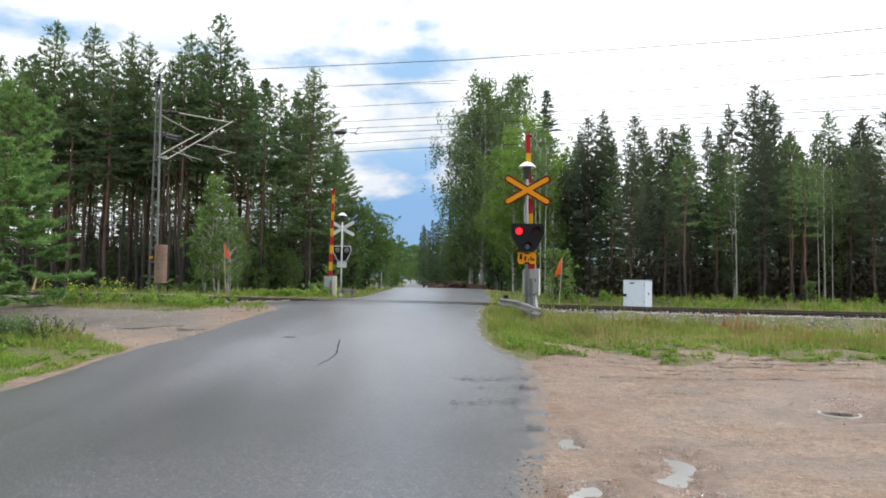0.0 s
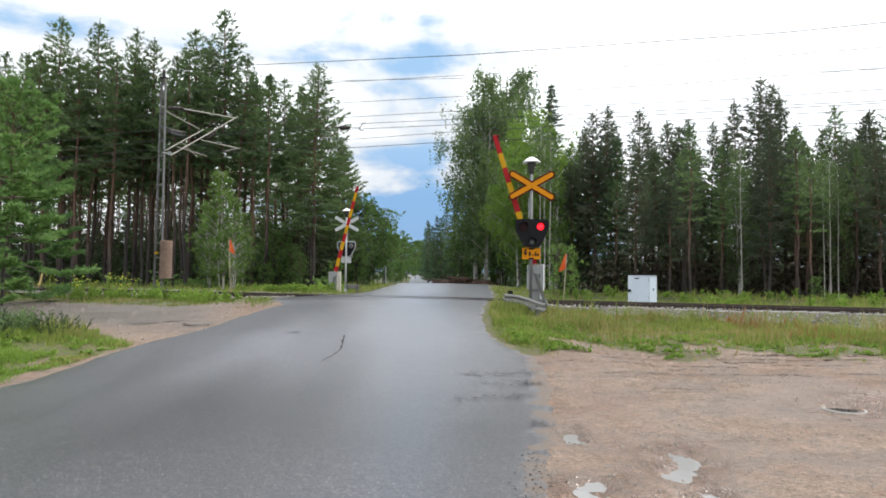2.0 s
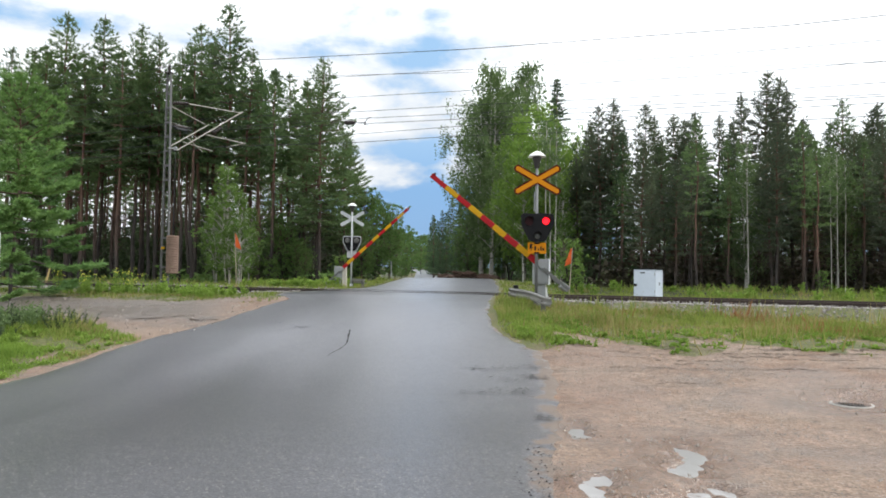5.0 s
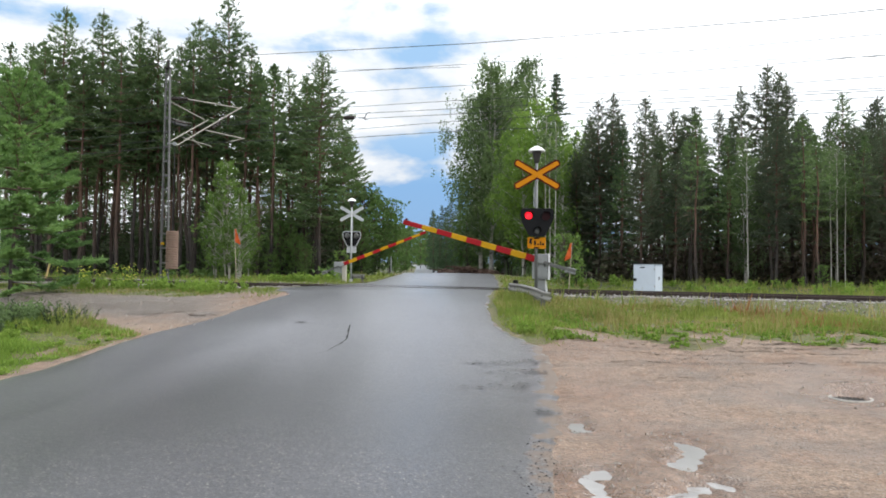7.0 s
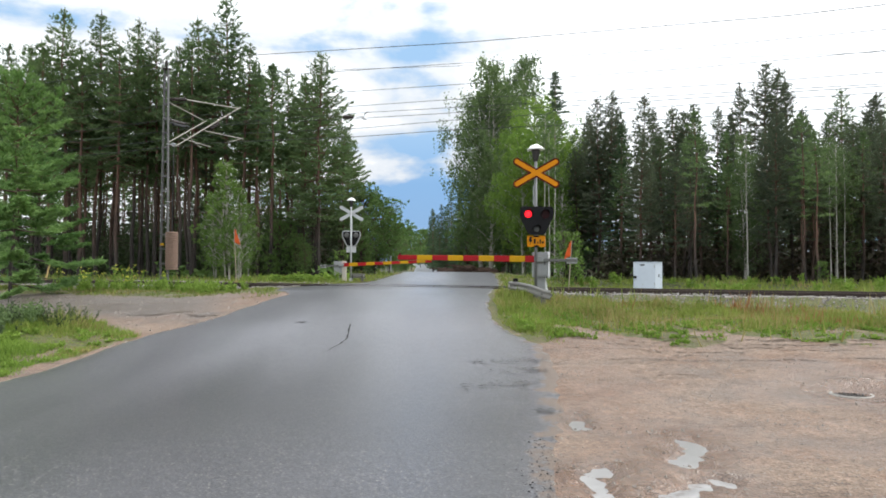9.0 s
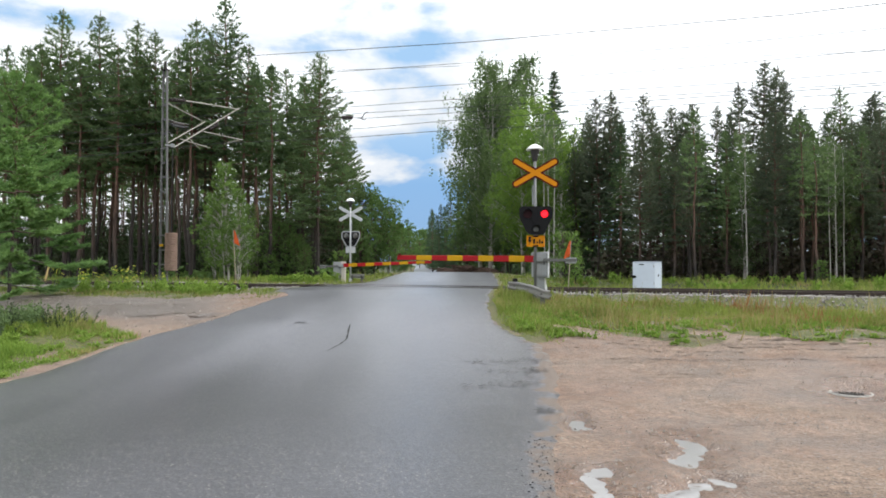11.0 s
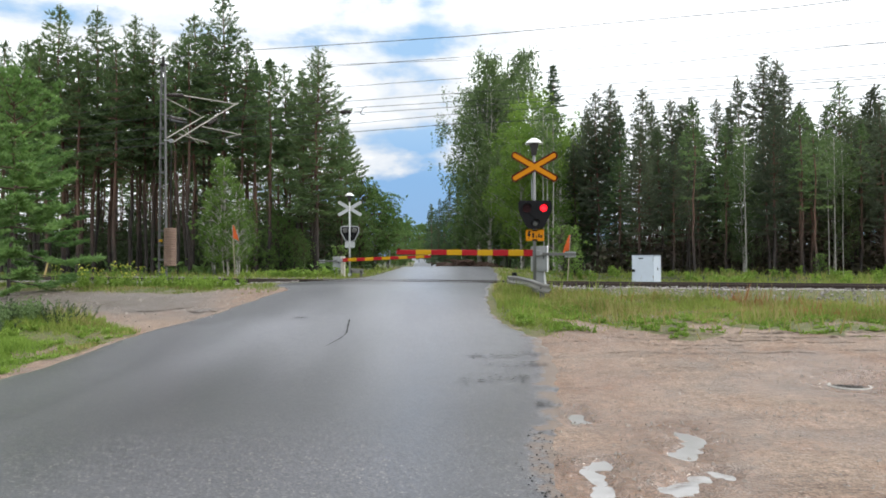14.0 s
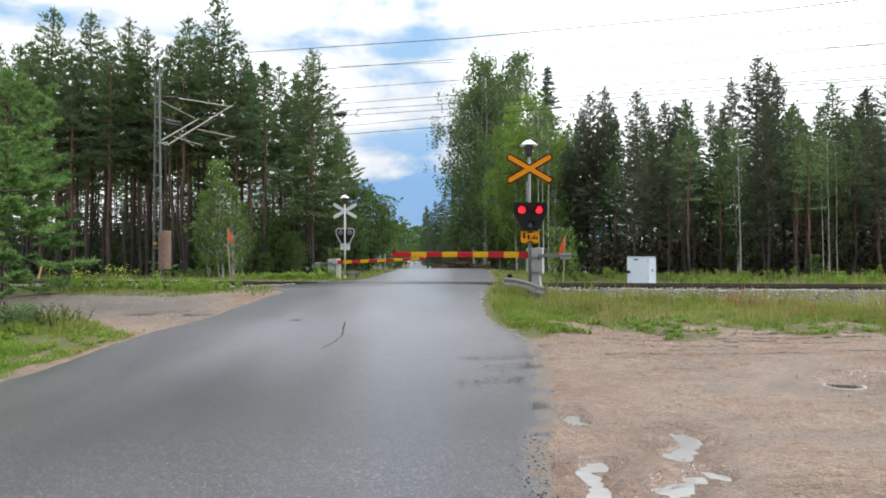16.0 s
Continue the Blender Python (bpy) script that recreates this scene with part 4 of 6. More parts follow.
def make_signal(m, back, base_z):
    """A crossing signal on a steel post; it faces -y. back: only its rear is seen."""
    sig = thing("crossing_signal", m, "crossing signal with orange cross, red lamps and white cap" if not back else "crossing signal seen from its grey rear, white-capped", "railway signal", "crossing signals")
    bm = tube_bm(((0, 0, base_z), (0, 0, 4.26), 0.045 if back else 0.037, 0.035, 14))
    add_tube(bm, (0, 0, base_z), (0, 0, base_z + 0.25), 0.075, 0.07, 14)
    smooth(part("post", bm, MAT["grey_paint"] if back else MAT["post_steel"], sig))
    bm = bmesh.new()
    add_lathe(bm, [(0.0, 4.54), (0.05, 4.532), (0.13, 4.487), (0.195, 4.43), (0.212, 4.408), (0.206, 4.40), (0.0, 4.405)], None, 24)
    smooth(part("cap", bm, MAT["white_paint"], sig, "white domed cap"))
    bm = bmesh.new()
    add_lathe(bm, [(0.0, 4.41), (0.115, 4.41), (0.105, 4.33), (0.080, 4.26), (0.06, 4.14), (0.045, 4.12)], None, 20)
    smooth(part("bell", bm, MAT["bell_grey"], sig, "dark grey warning bell"))
    cz = 3.83
    for k, turn in enumerate((30, -30)):
        y = -0.075 - 0.006 * k
        tilt = Matrix.Translation((0, y, cz)) @ Matrix.Rotation(radians(-turn), 4, "Y")
        bm = bmesh.new()
        add_plate(bm, cross_arm(1.26 if not back else 1.22, 0.185 if not back else 0.15), 0.004, tilt)
        rim = part("cross_arm", bm, MAT["red_sign"] if not back else MAT["grey_paint"], sig, "red-edged arm of the warning cross" if not back else "bare grey rear of a cross arm")
        if not back:
            bm = bmesh.new()
            add_plate(bm, cross_arm(1.19, 0.108), 0.003, Matrix.Translation((0, -0.0075, 0)) @ tilt)
            part("arm_face", bm, MAT["yellow_sign"], rim, "orange-yellow reflective face")
    bm = bmesh.new()
    add_box(bm, (0, -0.05, cz), (0.12, 0.05, 0.10), None, 0.01)
    part("bracket", bm, MAT["galv"], sig)
    bm = tube_bm(((-0.055, 0.02, 3.05), (-0.055, 0.02, 3.55), 0.012, None, 6))
    for i in range(9):
        add_tube(bm, (-0.075, 0.02, 3.1 + i * 0.05), (-0.035, 0.02, 3.1 + i * 0.05), 0.012, None, 6)
    part("cable", bm, MAT["galv"], sig)
    hz = 2.67
    hm = Matrix.Translation((0, -0.13, hz))
    head = None
    bm = bmesh.new()
    add_plate(bm, head_outline(), 0.03, hm)
    head = part("lamp_board", bm, MAT["black_paint"], sig, "black rounded lamp board")
    if back:
        o = head_outline(1.0)
        bm = bmesh.new()
        ring = [hm @ Vector((x, 0.06, z)) for x, z in o]
        for a, b in zip(ring, ring[1:] + ring[:1]):
            add_tube(bm, a, b, 0.030, None, 6)
        part("rim", bm, MAT["galv"], head, "pale grey rim")
        for x in (-0.205, 0.205):
            bm = bmesh.new()
            add_lathe(bm, [(0.0, 0.16), (0.09, 0.15), (0.13, 0.0)], hm @ Matrix.Translation((x, 0.015, 0.16)) @ pose(0, 0, 0, -90, 0, 0), 16)
            part("lamp_housing", bm, MAT["old_steel"], head)
    else:
        for x, z, r, mat, name in ((-0.205, 0.16, 0.088, "lens_red", "red_lens"), (0.205, 0.16, 0.088, "lens_red", "red_lens"), (0.0, -0.20, 0.075, "lens_clear", "clear_lens")):
            at = hm @ Matrix.Translation((x, -0.016, z)) @ pose(0, 0, 0, 90, 0, 0)
            bm = bmesh.new()
            add_lathe(bm, [(0.0, 0.014), (r * 0.6, 0.011), (r, 0.0), (r, -0.003)], at, 24)
            smooth(part(name, bm, MAT[mat], head, "glowing red lens" if "red" in mat else "dark unlit white lens"))
            bm = bmesh.new()
            n = 14
            rr = r + 0.022
            for i in range(n):
                t0, t1 = radians(-20 + 220 * i / n), radians(-20 + 220 * (i + 1) / n)
                p = [hm @ Vector((x + rr * math.cos(t), -0.015 - dpt, z + rr * math.sin(t))) for t, dpt in ((t0, 0), (t1, 0), (t1, 0.06 + 0.12 * max(0, math.sin(t1))), (t0, 0.06 + 0.12 * max(0, math.sin(t0))))]
                bm.faces.new([bm.verts.new(c) for c in p])
            bmesh.ops.remove_doubles(bm, verts=bm.verts, dist=1e-5)
            bmesh.ops.solidify(bm, geom=bm.faces[:], thickness=0.006)
            part("visor", bm, MAT["black_paint"], head)
        # added blade pivoting between the lenses; it covers one so the lamps blink
        bm = bmesh.new()
        add_lathe(bm, [(0.0, 0.004), (0.108, 0.004), (0.108, -0.002), (0.0, -0.002)], pose(0, 0, 0.323, 90, 0, 0), 24)
        blade = part("flasher_blade", bm, MAT["lens_cover"], head, "added dark blade that covers a lens to make it blink")
        bm = bmesh.new()
        add_box(bm, (0, 0.001, 0.11), (0.022, 0.003, 0.21))
        part("blade_arm", bm, MAT["black_paint"], blade, "thin black arm")
        blade.matrix_basis = hm @ Matrix.Translation((0, -0.042, -0.09))
        head["blade"] = 1
    bm = bmesh.new()
    add_plate(bm, [(-0.22, -0.135), (0.22, -0.135), (0.22, 0.135), (-0.22, 0.135)], 0.004, Matrix.Translation((0, -0.07, 2.18)))
    plate = part("warning_plate", bm, MAT["yellow_sign"] if not back else MAT["grey_paint"], sig, "yellow high-voltage plate with black marks" if not back else "")
    if not back:
        bolt = [(-0.165, 0.10), (-0.10, 0.10), (-0.13, 0.03), (-0.095, 0.03), (-0.16, -0.10), (-0.145, -0.015), (-0.185, -0.015)]
        bm = bmesh.new()
        add_plate(bm, bolt, 0.003, Matrix.Translation((0, -0.0745, 2.18)))
        part("lightning_mark", bm, MAT["black_paint"], plate, "black lightning mark")
        for x, w, h in ((-0.04, 0.05, 0.11), (0.035, 0.03, 0.05), (0.095, 0.035, 0.10), (0.155, 0.05, 0.06)):
            bm = bmesh.new()
            add_plate(bm, [(x - w / 2, -0.06), (x + w / 2, -0.06), (x + w / 2, -0.06 + h), (x - w / 2, -0.06 + h)], 0.003, Matrix.Translation((0, -0.0745, 2.18)))
            part("print_bar", bm, MAT["black_paint"], plate)
        for z in (2.295, 2.065):
            bm = bmesh.new()
            add_box(bm, (0, -0.062, z), (0.13, 0.03, 0.035), None, 0.005)
            part("clamp", bm, MAT["black_paint"], plate)
    return sig


def make_barrier(m, side, length, first, group, box_white):
    """A barrier drive on its stand. side: -1 when the boom reaches towards -x. The boom pivots at the origin of its own space."""
    bar = thing("level_crossing_barrier", m, "red and yellow striped crossing barrier on a grey drive box", "barrier", group)
    bm = bmesh.new()
    shift = -0.10 if box_white else 0.0
    add_box(bm, (shift, 0, -0.14), (0.36, 0.30, 0.62), None, 0.02)
    coat = MAT["box_grey"]
    box = part("drive_box", bm, coat, bar)
    bm = bmesh.new()
    add_box(bm, (shift, -0.158, -0.14), (0.28, 0.012, 0.52), None, 0.004)
    door = part("door", bm, coat, box)
    bm = bmesh.new()
    add_box(bm, (shift + 0.09, -0.172, -0.10), (0.02, 0.02, 0.08), None, 0.004)
    part("handle", bm, MAT["black_paint"], door)
    bm = bmesh.new()
    if box_white:
        add_box(bm, (0.17, -0.02, -0.40), (0.17, 0.32, 1.16), None, 0.01)
        part("side_panel", bm, MAT["beige"], box, "pale beige end panel reaching the ground")
    else:
        add_box(bm, (side * -0.195, 0, -0.14), (0.03, 0.32, 0.64), None, 0.006)
        part("side_panel", bm, MAT["white_paint"], box, "white side panel")
    bm = bmesh.new()
    add_box(bm, (shift, 0, -0.72), (0.22, 0.20, 0.56), None, 0.01)
    part("stand", bm, coat, bar)
    bm = bmesh.new()
    add_box(bm, (side * -0.16, 0.02, -0.72), (0.05, 0.05, 0.58), Matrix.Rotation(radians(side * 8), 3, "Y"), 0.006)
    part("brace", bm, MAT["white_paint"], bar)
    # the boom
    boom = new("boom")
    boom.parent = bar
    tagged(boom, "red and yellow striped boom")
    half = 0.081
    edges = [0.14, first]
    while edges[-1] < length - 0.2:
        edges.append(min(edges[-1] + 0.376, length))
    edges[-1] = length
    for i, (a, b) in enumerate(zip(edges, edges[1:])):
        bm = bmesh.new()
        w = half * (1 - 0.30 * (a + b) / 2 / length)
        add_box(bm, (side * (a + b) / 2, -0.21, 0), (b - a, 0.05, 2 * w), None, 0.0105)
        part("stripe", bm, MAT["boom_red"] if i % 2 == 0 else MAT["boom_yellow"], boom)
    bm = tube_bm(((0, -0.24, 0), (0, -0.12, 0), 0.06, None, 18))
    add_box(bm, (side * 0.08, -0.21, 0), (0.2, 0.07, 0.13), None, 0.01)
    part("hub", bm, MAT["box_grey"], boom)
    for y in (-0.21, 0.2):
        bm = bmesh.new()
        add_box(bm, (side * -0.42, y, -0.02), (0.9, 0.03, 0.07), None, 0.005)
        part("counter_arm", bm, MAT["old_steel"], boom)
    bm = bmesh.new()
    add_box(bm, (side * -0.78, 0, -0.03), (0.2, 0.42, 0.14), None, 0.01)
    part("counterweight", bm, MAT["box_grey"], boom, "dull grey counterweight")
    bm = tube_bm(((side * (length - 0.06), -0.25, 0.05), (side * (length - 0.06), -0.25, 0.10), 0.03, None, 10))
    part("tip_lamp", bm, MAT["white_paint"] if side > 0 else MAT["red_sign"], boom)
    bm = tube_bm(((0, 0.18, 0), (0, 0.24, 0), 0.08, None, 14))
    part("shaft_end", bm, MAT["grey_paint"], boom)
    return boom


def make_guardrail(points, posts, label, reflector=False):
    """A w-beam guardrail along plan points with a height at each."""
    g = thing("guardrail", Matrix(), label, "guardrail")
    prof = [(0.0, 0.105), (0.02, 0.10), (0.05, 0.075), (0.05, 0.05), (0.0, 0.02), (0.0, -0.02), (0.05, -0.05), (0.05, -0.075), (0.02, -0.10), (0.0, -0.105)]
    p = np.array(points, float)
    k = np.linspace(0, len(p) - 1, 8 * (len(p) - 1) + 1)
    run = np.stack([np.interp(k, np.arange(len(p)), p[:, i]) for i in range(3)], -1)
    for _ in range(3):
        run[1:-1] = (run[:-2] + 2 * run[1:-1] + run[2:]) / 4
    bm = bmesh.new()
    rings = []
    for i, c in enumerate(run):
        d = run[min(i + 1, len(run) - 1)] - run[max(i - 1, 0)]
        n = np.array([d[1], -d[0], 0.0])
        n /= np.linalg.norm(n)
        rings.append([bm.verts.new(c + n * u + np.array([0, 0, w])) for u, w in prof])
    for a, b in zip(rings, rings[1:]):
        for i in range(len(prof) - 1):
            bm.faces.new((a[i], a[i + 1], b[i + 1], b[i]))
    bmesh.ops.solidify(bm, geom=bm.faces[:], thickness=0.006)
    smooth(part("beam", bm, MAT["beam"], g, "galvanised corrugated beam"))
    for x, y, top in posts:
        bm = bmesh.new()
        z0 = float(land(x, y)) - 0.2
        add_box(bm, (x, y, (top + z0) / 2), (0.1, 0.12, top - z0), None, 0.012)
        part("post", bm, MAT["old_steel"], g, "dull grey steel post")
        if reflector:
            bm = bmesh.new()
            add_box(bm, (x - 0.02, y - 0.02, top + 0.03), (0.12, 0.08, 0.08), None, 0.008)
            part("reflector", bm, MAT["black_paint"], g, "small black reflector box")
            reflector = False


def make_cabinet():
    x, y = 7.72, 25.6
    z0 = float(land(x, y))
    c = thing("equipment_cabinet", pose(x, y, z0 - 0.04, 0, 0, -42) @ Matrix.Diagonal((1.08, 1.08, 1.14, 1)), "white metal trackside equipment cabinet beside the railway", "cabinet")
    bm = bmesh.new()
    add_box(bm, (0, 0, 0.025), (0.82, 0.60, 0.05), None, 0.01)
    part("plinth", bm, MAT["concrete"], c)
    bm = bmesh.new()
    add_box(bm, (0, 0, 0.53), (0.80, 0.58, 0.96), None, 0.012)
    body = part("body", bm, MAT["cabinet_white"], c)
    bm = bmesh.new()
    add_box(bm, (-0.0, -0.297, 0.54), (0.75, 0.016, 0.88), None, 0.006)
    door = part("door", bm, MAT["cabinet_white"], c)
    bm = bmesh.new()
    add_box(bm, (-0.33, -0.322, 0.50), (0.12, 0.035, 0.085), None, 0.006)
    part("lock", bm, MAT["black_paint"], door, "black lock box")
    bm = bmesh.new()
    add_box(bm, (-0.06, -0.308, 0.90), (0.17, 0.006, 0.035))
    part("name_plate", bm, MAT["black_paint"], door, "small dark plate")
    bm = bmesh.new()
    add_plate(bm, [(-0.43, 1.012), (0.43, 1.012), (0.43, 1.03), (0, 1.045), (-0.43, 1.03)], 0.64)
    part("roof", bm, MAT["black_paint"], c, "dark thin roof")
    for z in (0.25, 0.8):
        part("hinge", tube_bm(((0.385, -0.31, z), (0.385, -0.31, z + 0.09), 0.014, None, 8)), MAT["galv"], door)
    bm = bmesh.new()
    add_box(bm, (0.405, 0, 0.55), (0.012, 0.06, 0.09), None, 0.004)
    part("side_lock", bm, MAT["black_paint"], body)


def make_flag(x, y, h, lean, hang):
    z0 = float(land(x, y))
    f = thing("marker_flag", pose(x, y, z0, 0, lean, 0), "orange cloth pennant on a thin wooden stake", "marker flag", "orange trackside flags")
    part("stake", tube_bm(((0, 0, -0.1), (0, 0, h), 0.022, 0.016, 7)), MAT["wood"], f)
    # the cloth hangs slack from the stake's top, widening downwards
    bm = bmesh.new()
    n = 7
    rows = []
    for i in range(n):
        t = i / (n - 1)
        rows.append([bm.verts.new((hang * (0.018 + k / 3 * (0.03 + 0.22 * t ** 0.8)), 0.05 * math.sin(t * 6 + k * 1.3) * t, h - 0.62 * t - 0.05 * k * t)) for k in range(4)])
    for a, b in zip(rows, rows[1:]):
        for k in range(3):
            bm.faces.new((a[k], a[k + 1], b[k + 1], b[k]))
    bmesh.ops.solidify(bm, geom=bm.faces[:], thickness=0.004)
    part("pennant", bm, MAT["orange"], f, "folded orange cloth")


def make_marker(x, y, h, r, label, mat):
    z0 = float(land(x, y))
    p = thing("marker_post", pose(x, y, z0), label, "marker post")
    part("pole", tube_bm(((0, 0, -0.2), (0, 0, h), r, r * 0.9, 10)), MAT[mat], p)
    part("top_cap", tube_bm(((0, 0, h), (0, 0, h + 0.02), r * 1.1, r * 0.6, 10)), MAT[mat], p)


def make_stake(x, y, h):
    z0 = float(land(x, y))
    p = thing("wooden_stake", pose(x, y, z0, 0, 14, 0), "leaning pale yellow wooden stake beside the track", "stake")
    part("shaft", tube_bm(((0, 0, -0.2), (0, 0, h), 0.045, 0.04, 6)), MAT["pale_wood"], p)
    part("split_end", tube_bm(((0, 0, h), (0.03, 0, h + 0.12), 0.04, 0.012, 6)), MAT["pale_wood"], p)


def make_brush_heap():
    rng = random.Random(4)
    h = thing("brushwood_heap", pose(1.0, 52.0, float(land(np.float64(1.0), np.float64(52.0)))), "heap of dark brown felled branches beside the road", "brushwood heap")
    for k in range(70):
        bm = bmesh.new()
        x, y = rng.gauss(0.9, 1.1), rng.uniform(-1.2, 1.2)
        z = rng.uniform(0.05, 0.62) * math.exp(-(x / 2.4) ** 2)
        a = rng.uniform(0, math.pi)
        l = rng.uniform(0.6, 1.5)
        d = Vector((math.cos(a), math.sin(a), rng.uniform(-0.18, 0.25)))
        p = Vector((x, y, z))
        add_tube(bm, p - d * l / 2, p + d * l / 2, rng.uniform(0.03, 0.09), rng.uniform(0.01, 0.04), 6)
        part("branch", bm, MAT["brush"], h)
    for k in range(5):
        bm = bmesh.new()
        x = -0.6 + k * 0.8
        bmesh.ops.create_icosphere(bm, subdivisions=3, radius=1.0, matrix=pose(x, 0.3 * (k % 2), 0.0) @ Matrix.Diagonal((0.9, 0.9, 0.42, 1)))
        for v in bm.verts:
            v.co += v.normal * (noise.noise(v.co * 3.1) * 0.22 + noise.noise(v.co * 9) * 0.08)
        part("soil_clump", bm, MAT["brush"], h)


# ---- trees and plants ----
def tapered(bm, pts, r0, r1, seg=7):
    """A bent tapering stem through points."""
    n = len(pts)
    rings = []
    for i, p in enumerate(pts):
        d = (pts[min(i + 1, n - 1)] - pts[max(i - 1, 0)]).normalized()
        e1 = d.orthogonal().normalized()
        e2 = d.cross(e1)
        r = r0 + (r1 - r0) * i / (n - 1)
        rings.append([bm.verts.new(p + (e1 * math.cos(2 * math.pi * k / seg) + e2 * math.sin(2 * math.pi * k / seg)) * r) for k in range(seg)])
    for a, b in zip(rings, rings[1:]):
        for k in range(seg):
            bm.faces.new((a[k], a[(k + 1) % seg], b[(k + 1) % seg], b[k]))


def stem(bm, rng, height, radius, wander=0.15, seg=7):
    pts = []
    x = y = 0.0
    n = 12
    for i in range(n):
        pts.append(Vector((x, y, -0.3 + (height + 0.2) * i / (n - 1))))
        x += rng.normal() * wander * 0.25
        y += rng.normal() * wander * 0.25
    tapered(bm, pts, radius, 0.02, seg)
    return np.array([tuple(p) for p in pts])


def at_height(line, z):
    return np.array([np.interp(z, line[:, 2], line[:, 0]), np.interp(z, line[:, 2], line[:, 1]), z])


def tree_thing(name, label, category, group, line_bm, bark_mat, crown_quads, mats):
    t = thing(name, pose(0, 0, -400), label, category, group)
    smooth(part("trunk", line_bm, bark_mat, t))
    c = new("crown", quads("crown", crown_quads, mats))
    c.parent = t
    return t


def pine(seed, height=14.0, crown=0.45, width=2.0, dense=1.0, label="Scots pine with reddish bare trunk and dark green crown", tuft=0.25, thick=0.26, blades=6, low=0.62, mat="pine", gap=1.0, fans=0.36, slope=0.50, even=0.62, limbs=True, dead=30):
    """A pine: whorls of limbs that carry flat plates of needle tufts; a pointed leader; dead twigs lower down."""
    rng = np.random.default_rng(seed)
    bm = bmesh.new()
    line = stem(bm, rng, height, 0.0085 * height, 0.22)
    base, way, size = [], [], []
    z = height * crown
    while z < height * 0.975:
        t = (z - height * crown) / (height * (1 - crown))
        full = width * (1 - math.exp(-slope * (height - z) / width))
        reach = full * (low + (1 - low) * min(1, t * 4)) + 0.05
        a0 = rng.uniform(0, 6.3)
        for k in range(5):
            if rng.random() < 0.26 * (1 - 0.8 * t):
                continue
            a = a0 + k * 1.257 + rng.normal() * 0.25
            l = reach * rng.uniform(even, 1.16)
            rise = -0.15 + 0.85 * t ** 1.3 + rng.normal() * 0.10
            p0 = at_height(line, z + rng.normal() * 0.05)
            d = np.array([math.cos(a), math.sin(a), rise])
            side = np.array([-d[1], d[0], 0.0])
            mid = p0 + d * l * 0.55
            end = p0 + d * l + np.array([0, 0, 0.20 * l])
            if limbs and l > 0.8:
                tapered(bm, [Vector(p0), Vector(mid), Vector(end)], 0.010 + 0.011 * l, 0.006, 3)
            m = max(8 if limbs else 5, int(l * 12.0 * dense))
            f = rng.uniform(0.32 * (1 - t), 1.0, m) ** 0.85
            fan = fans * l * np.sin(np.pi * np.minimum(1.0, 0.15 + 0.8 * f)) + 0.03
            c = p0 + (mid - p0) * np.minimum(1, f / 0.55)[:, None] + (end - mid) * np.maximum(0, (f - 0.55) / 0.45)[:, None]
            c = c + side * (rng.uniform(-1, 1, m) * fan)[:, None] + rng.normal(size=(m, 3)) * (0.05, 0.05, 0.035)
            base.append(np.repeat(c, blades, 0))
            way.append(rng.normal(size=(m * blades, 3)) * (0.75, 0.75, 0.28) + d * 0.75 + (0, 0, 0.20 + 0.4 * t))
            size.append(tuft * rng.uniform(0.75, 1.3, m * blades) * (1.0 - 0.50 * t * t))
        z += rng.uniform(0.42, 0.66) * (1.0 - 0.58 * t) * gap
    for f in np.linspace(0, 1, 12):
        p = at_height(line, height * (0.93 + 0.07 * f))
        n = 6
        base.append(np.repeat(p[None], n, 0))
        way.append(rng.normal(size=(n, 3)) * (0.5, 0.5, 0.25) + (0, 0, 0.75)), size.append(tuft * rng.uniform(0.5, 0.8, n) * (1.0 - 0.45 * f))
    for _ in range(dead):
        z = height * (0.06 + (max(crown, 0.1) - 0.02) * rng.random() ** 0.6)
        a, l = rng.uniform(0, 6.3), rng.uniform(0.3, 1.5)
        p0 = at_height(line, z)
        tip = p0 + np.array([math.cos(a), math.sin(a), rng.uniform(-0.30, 0.15)]) * l
        tapered(bm, [Vector(p0), Vector(tip)], 0.016, 0.004, 3)
        tapered(bm, [Vector(p0 * 0.5 + tip * 0.5), Vector(tip + rng.normal(size=3) * 0.3)], 0.009, 0.003, 3)
    base, way, size = np.concatenate(base), np.concatenate(way), np.concatenate(size)
    return tree_thing("pine_tree", label, "pine tree", "pines of the wood", bm, MAT["bark_pine"], needles(base, way, size, size * thick, rng), [MAT[mat]])


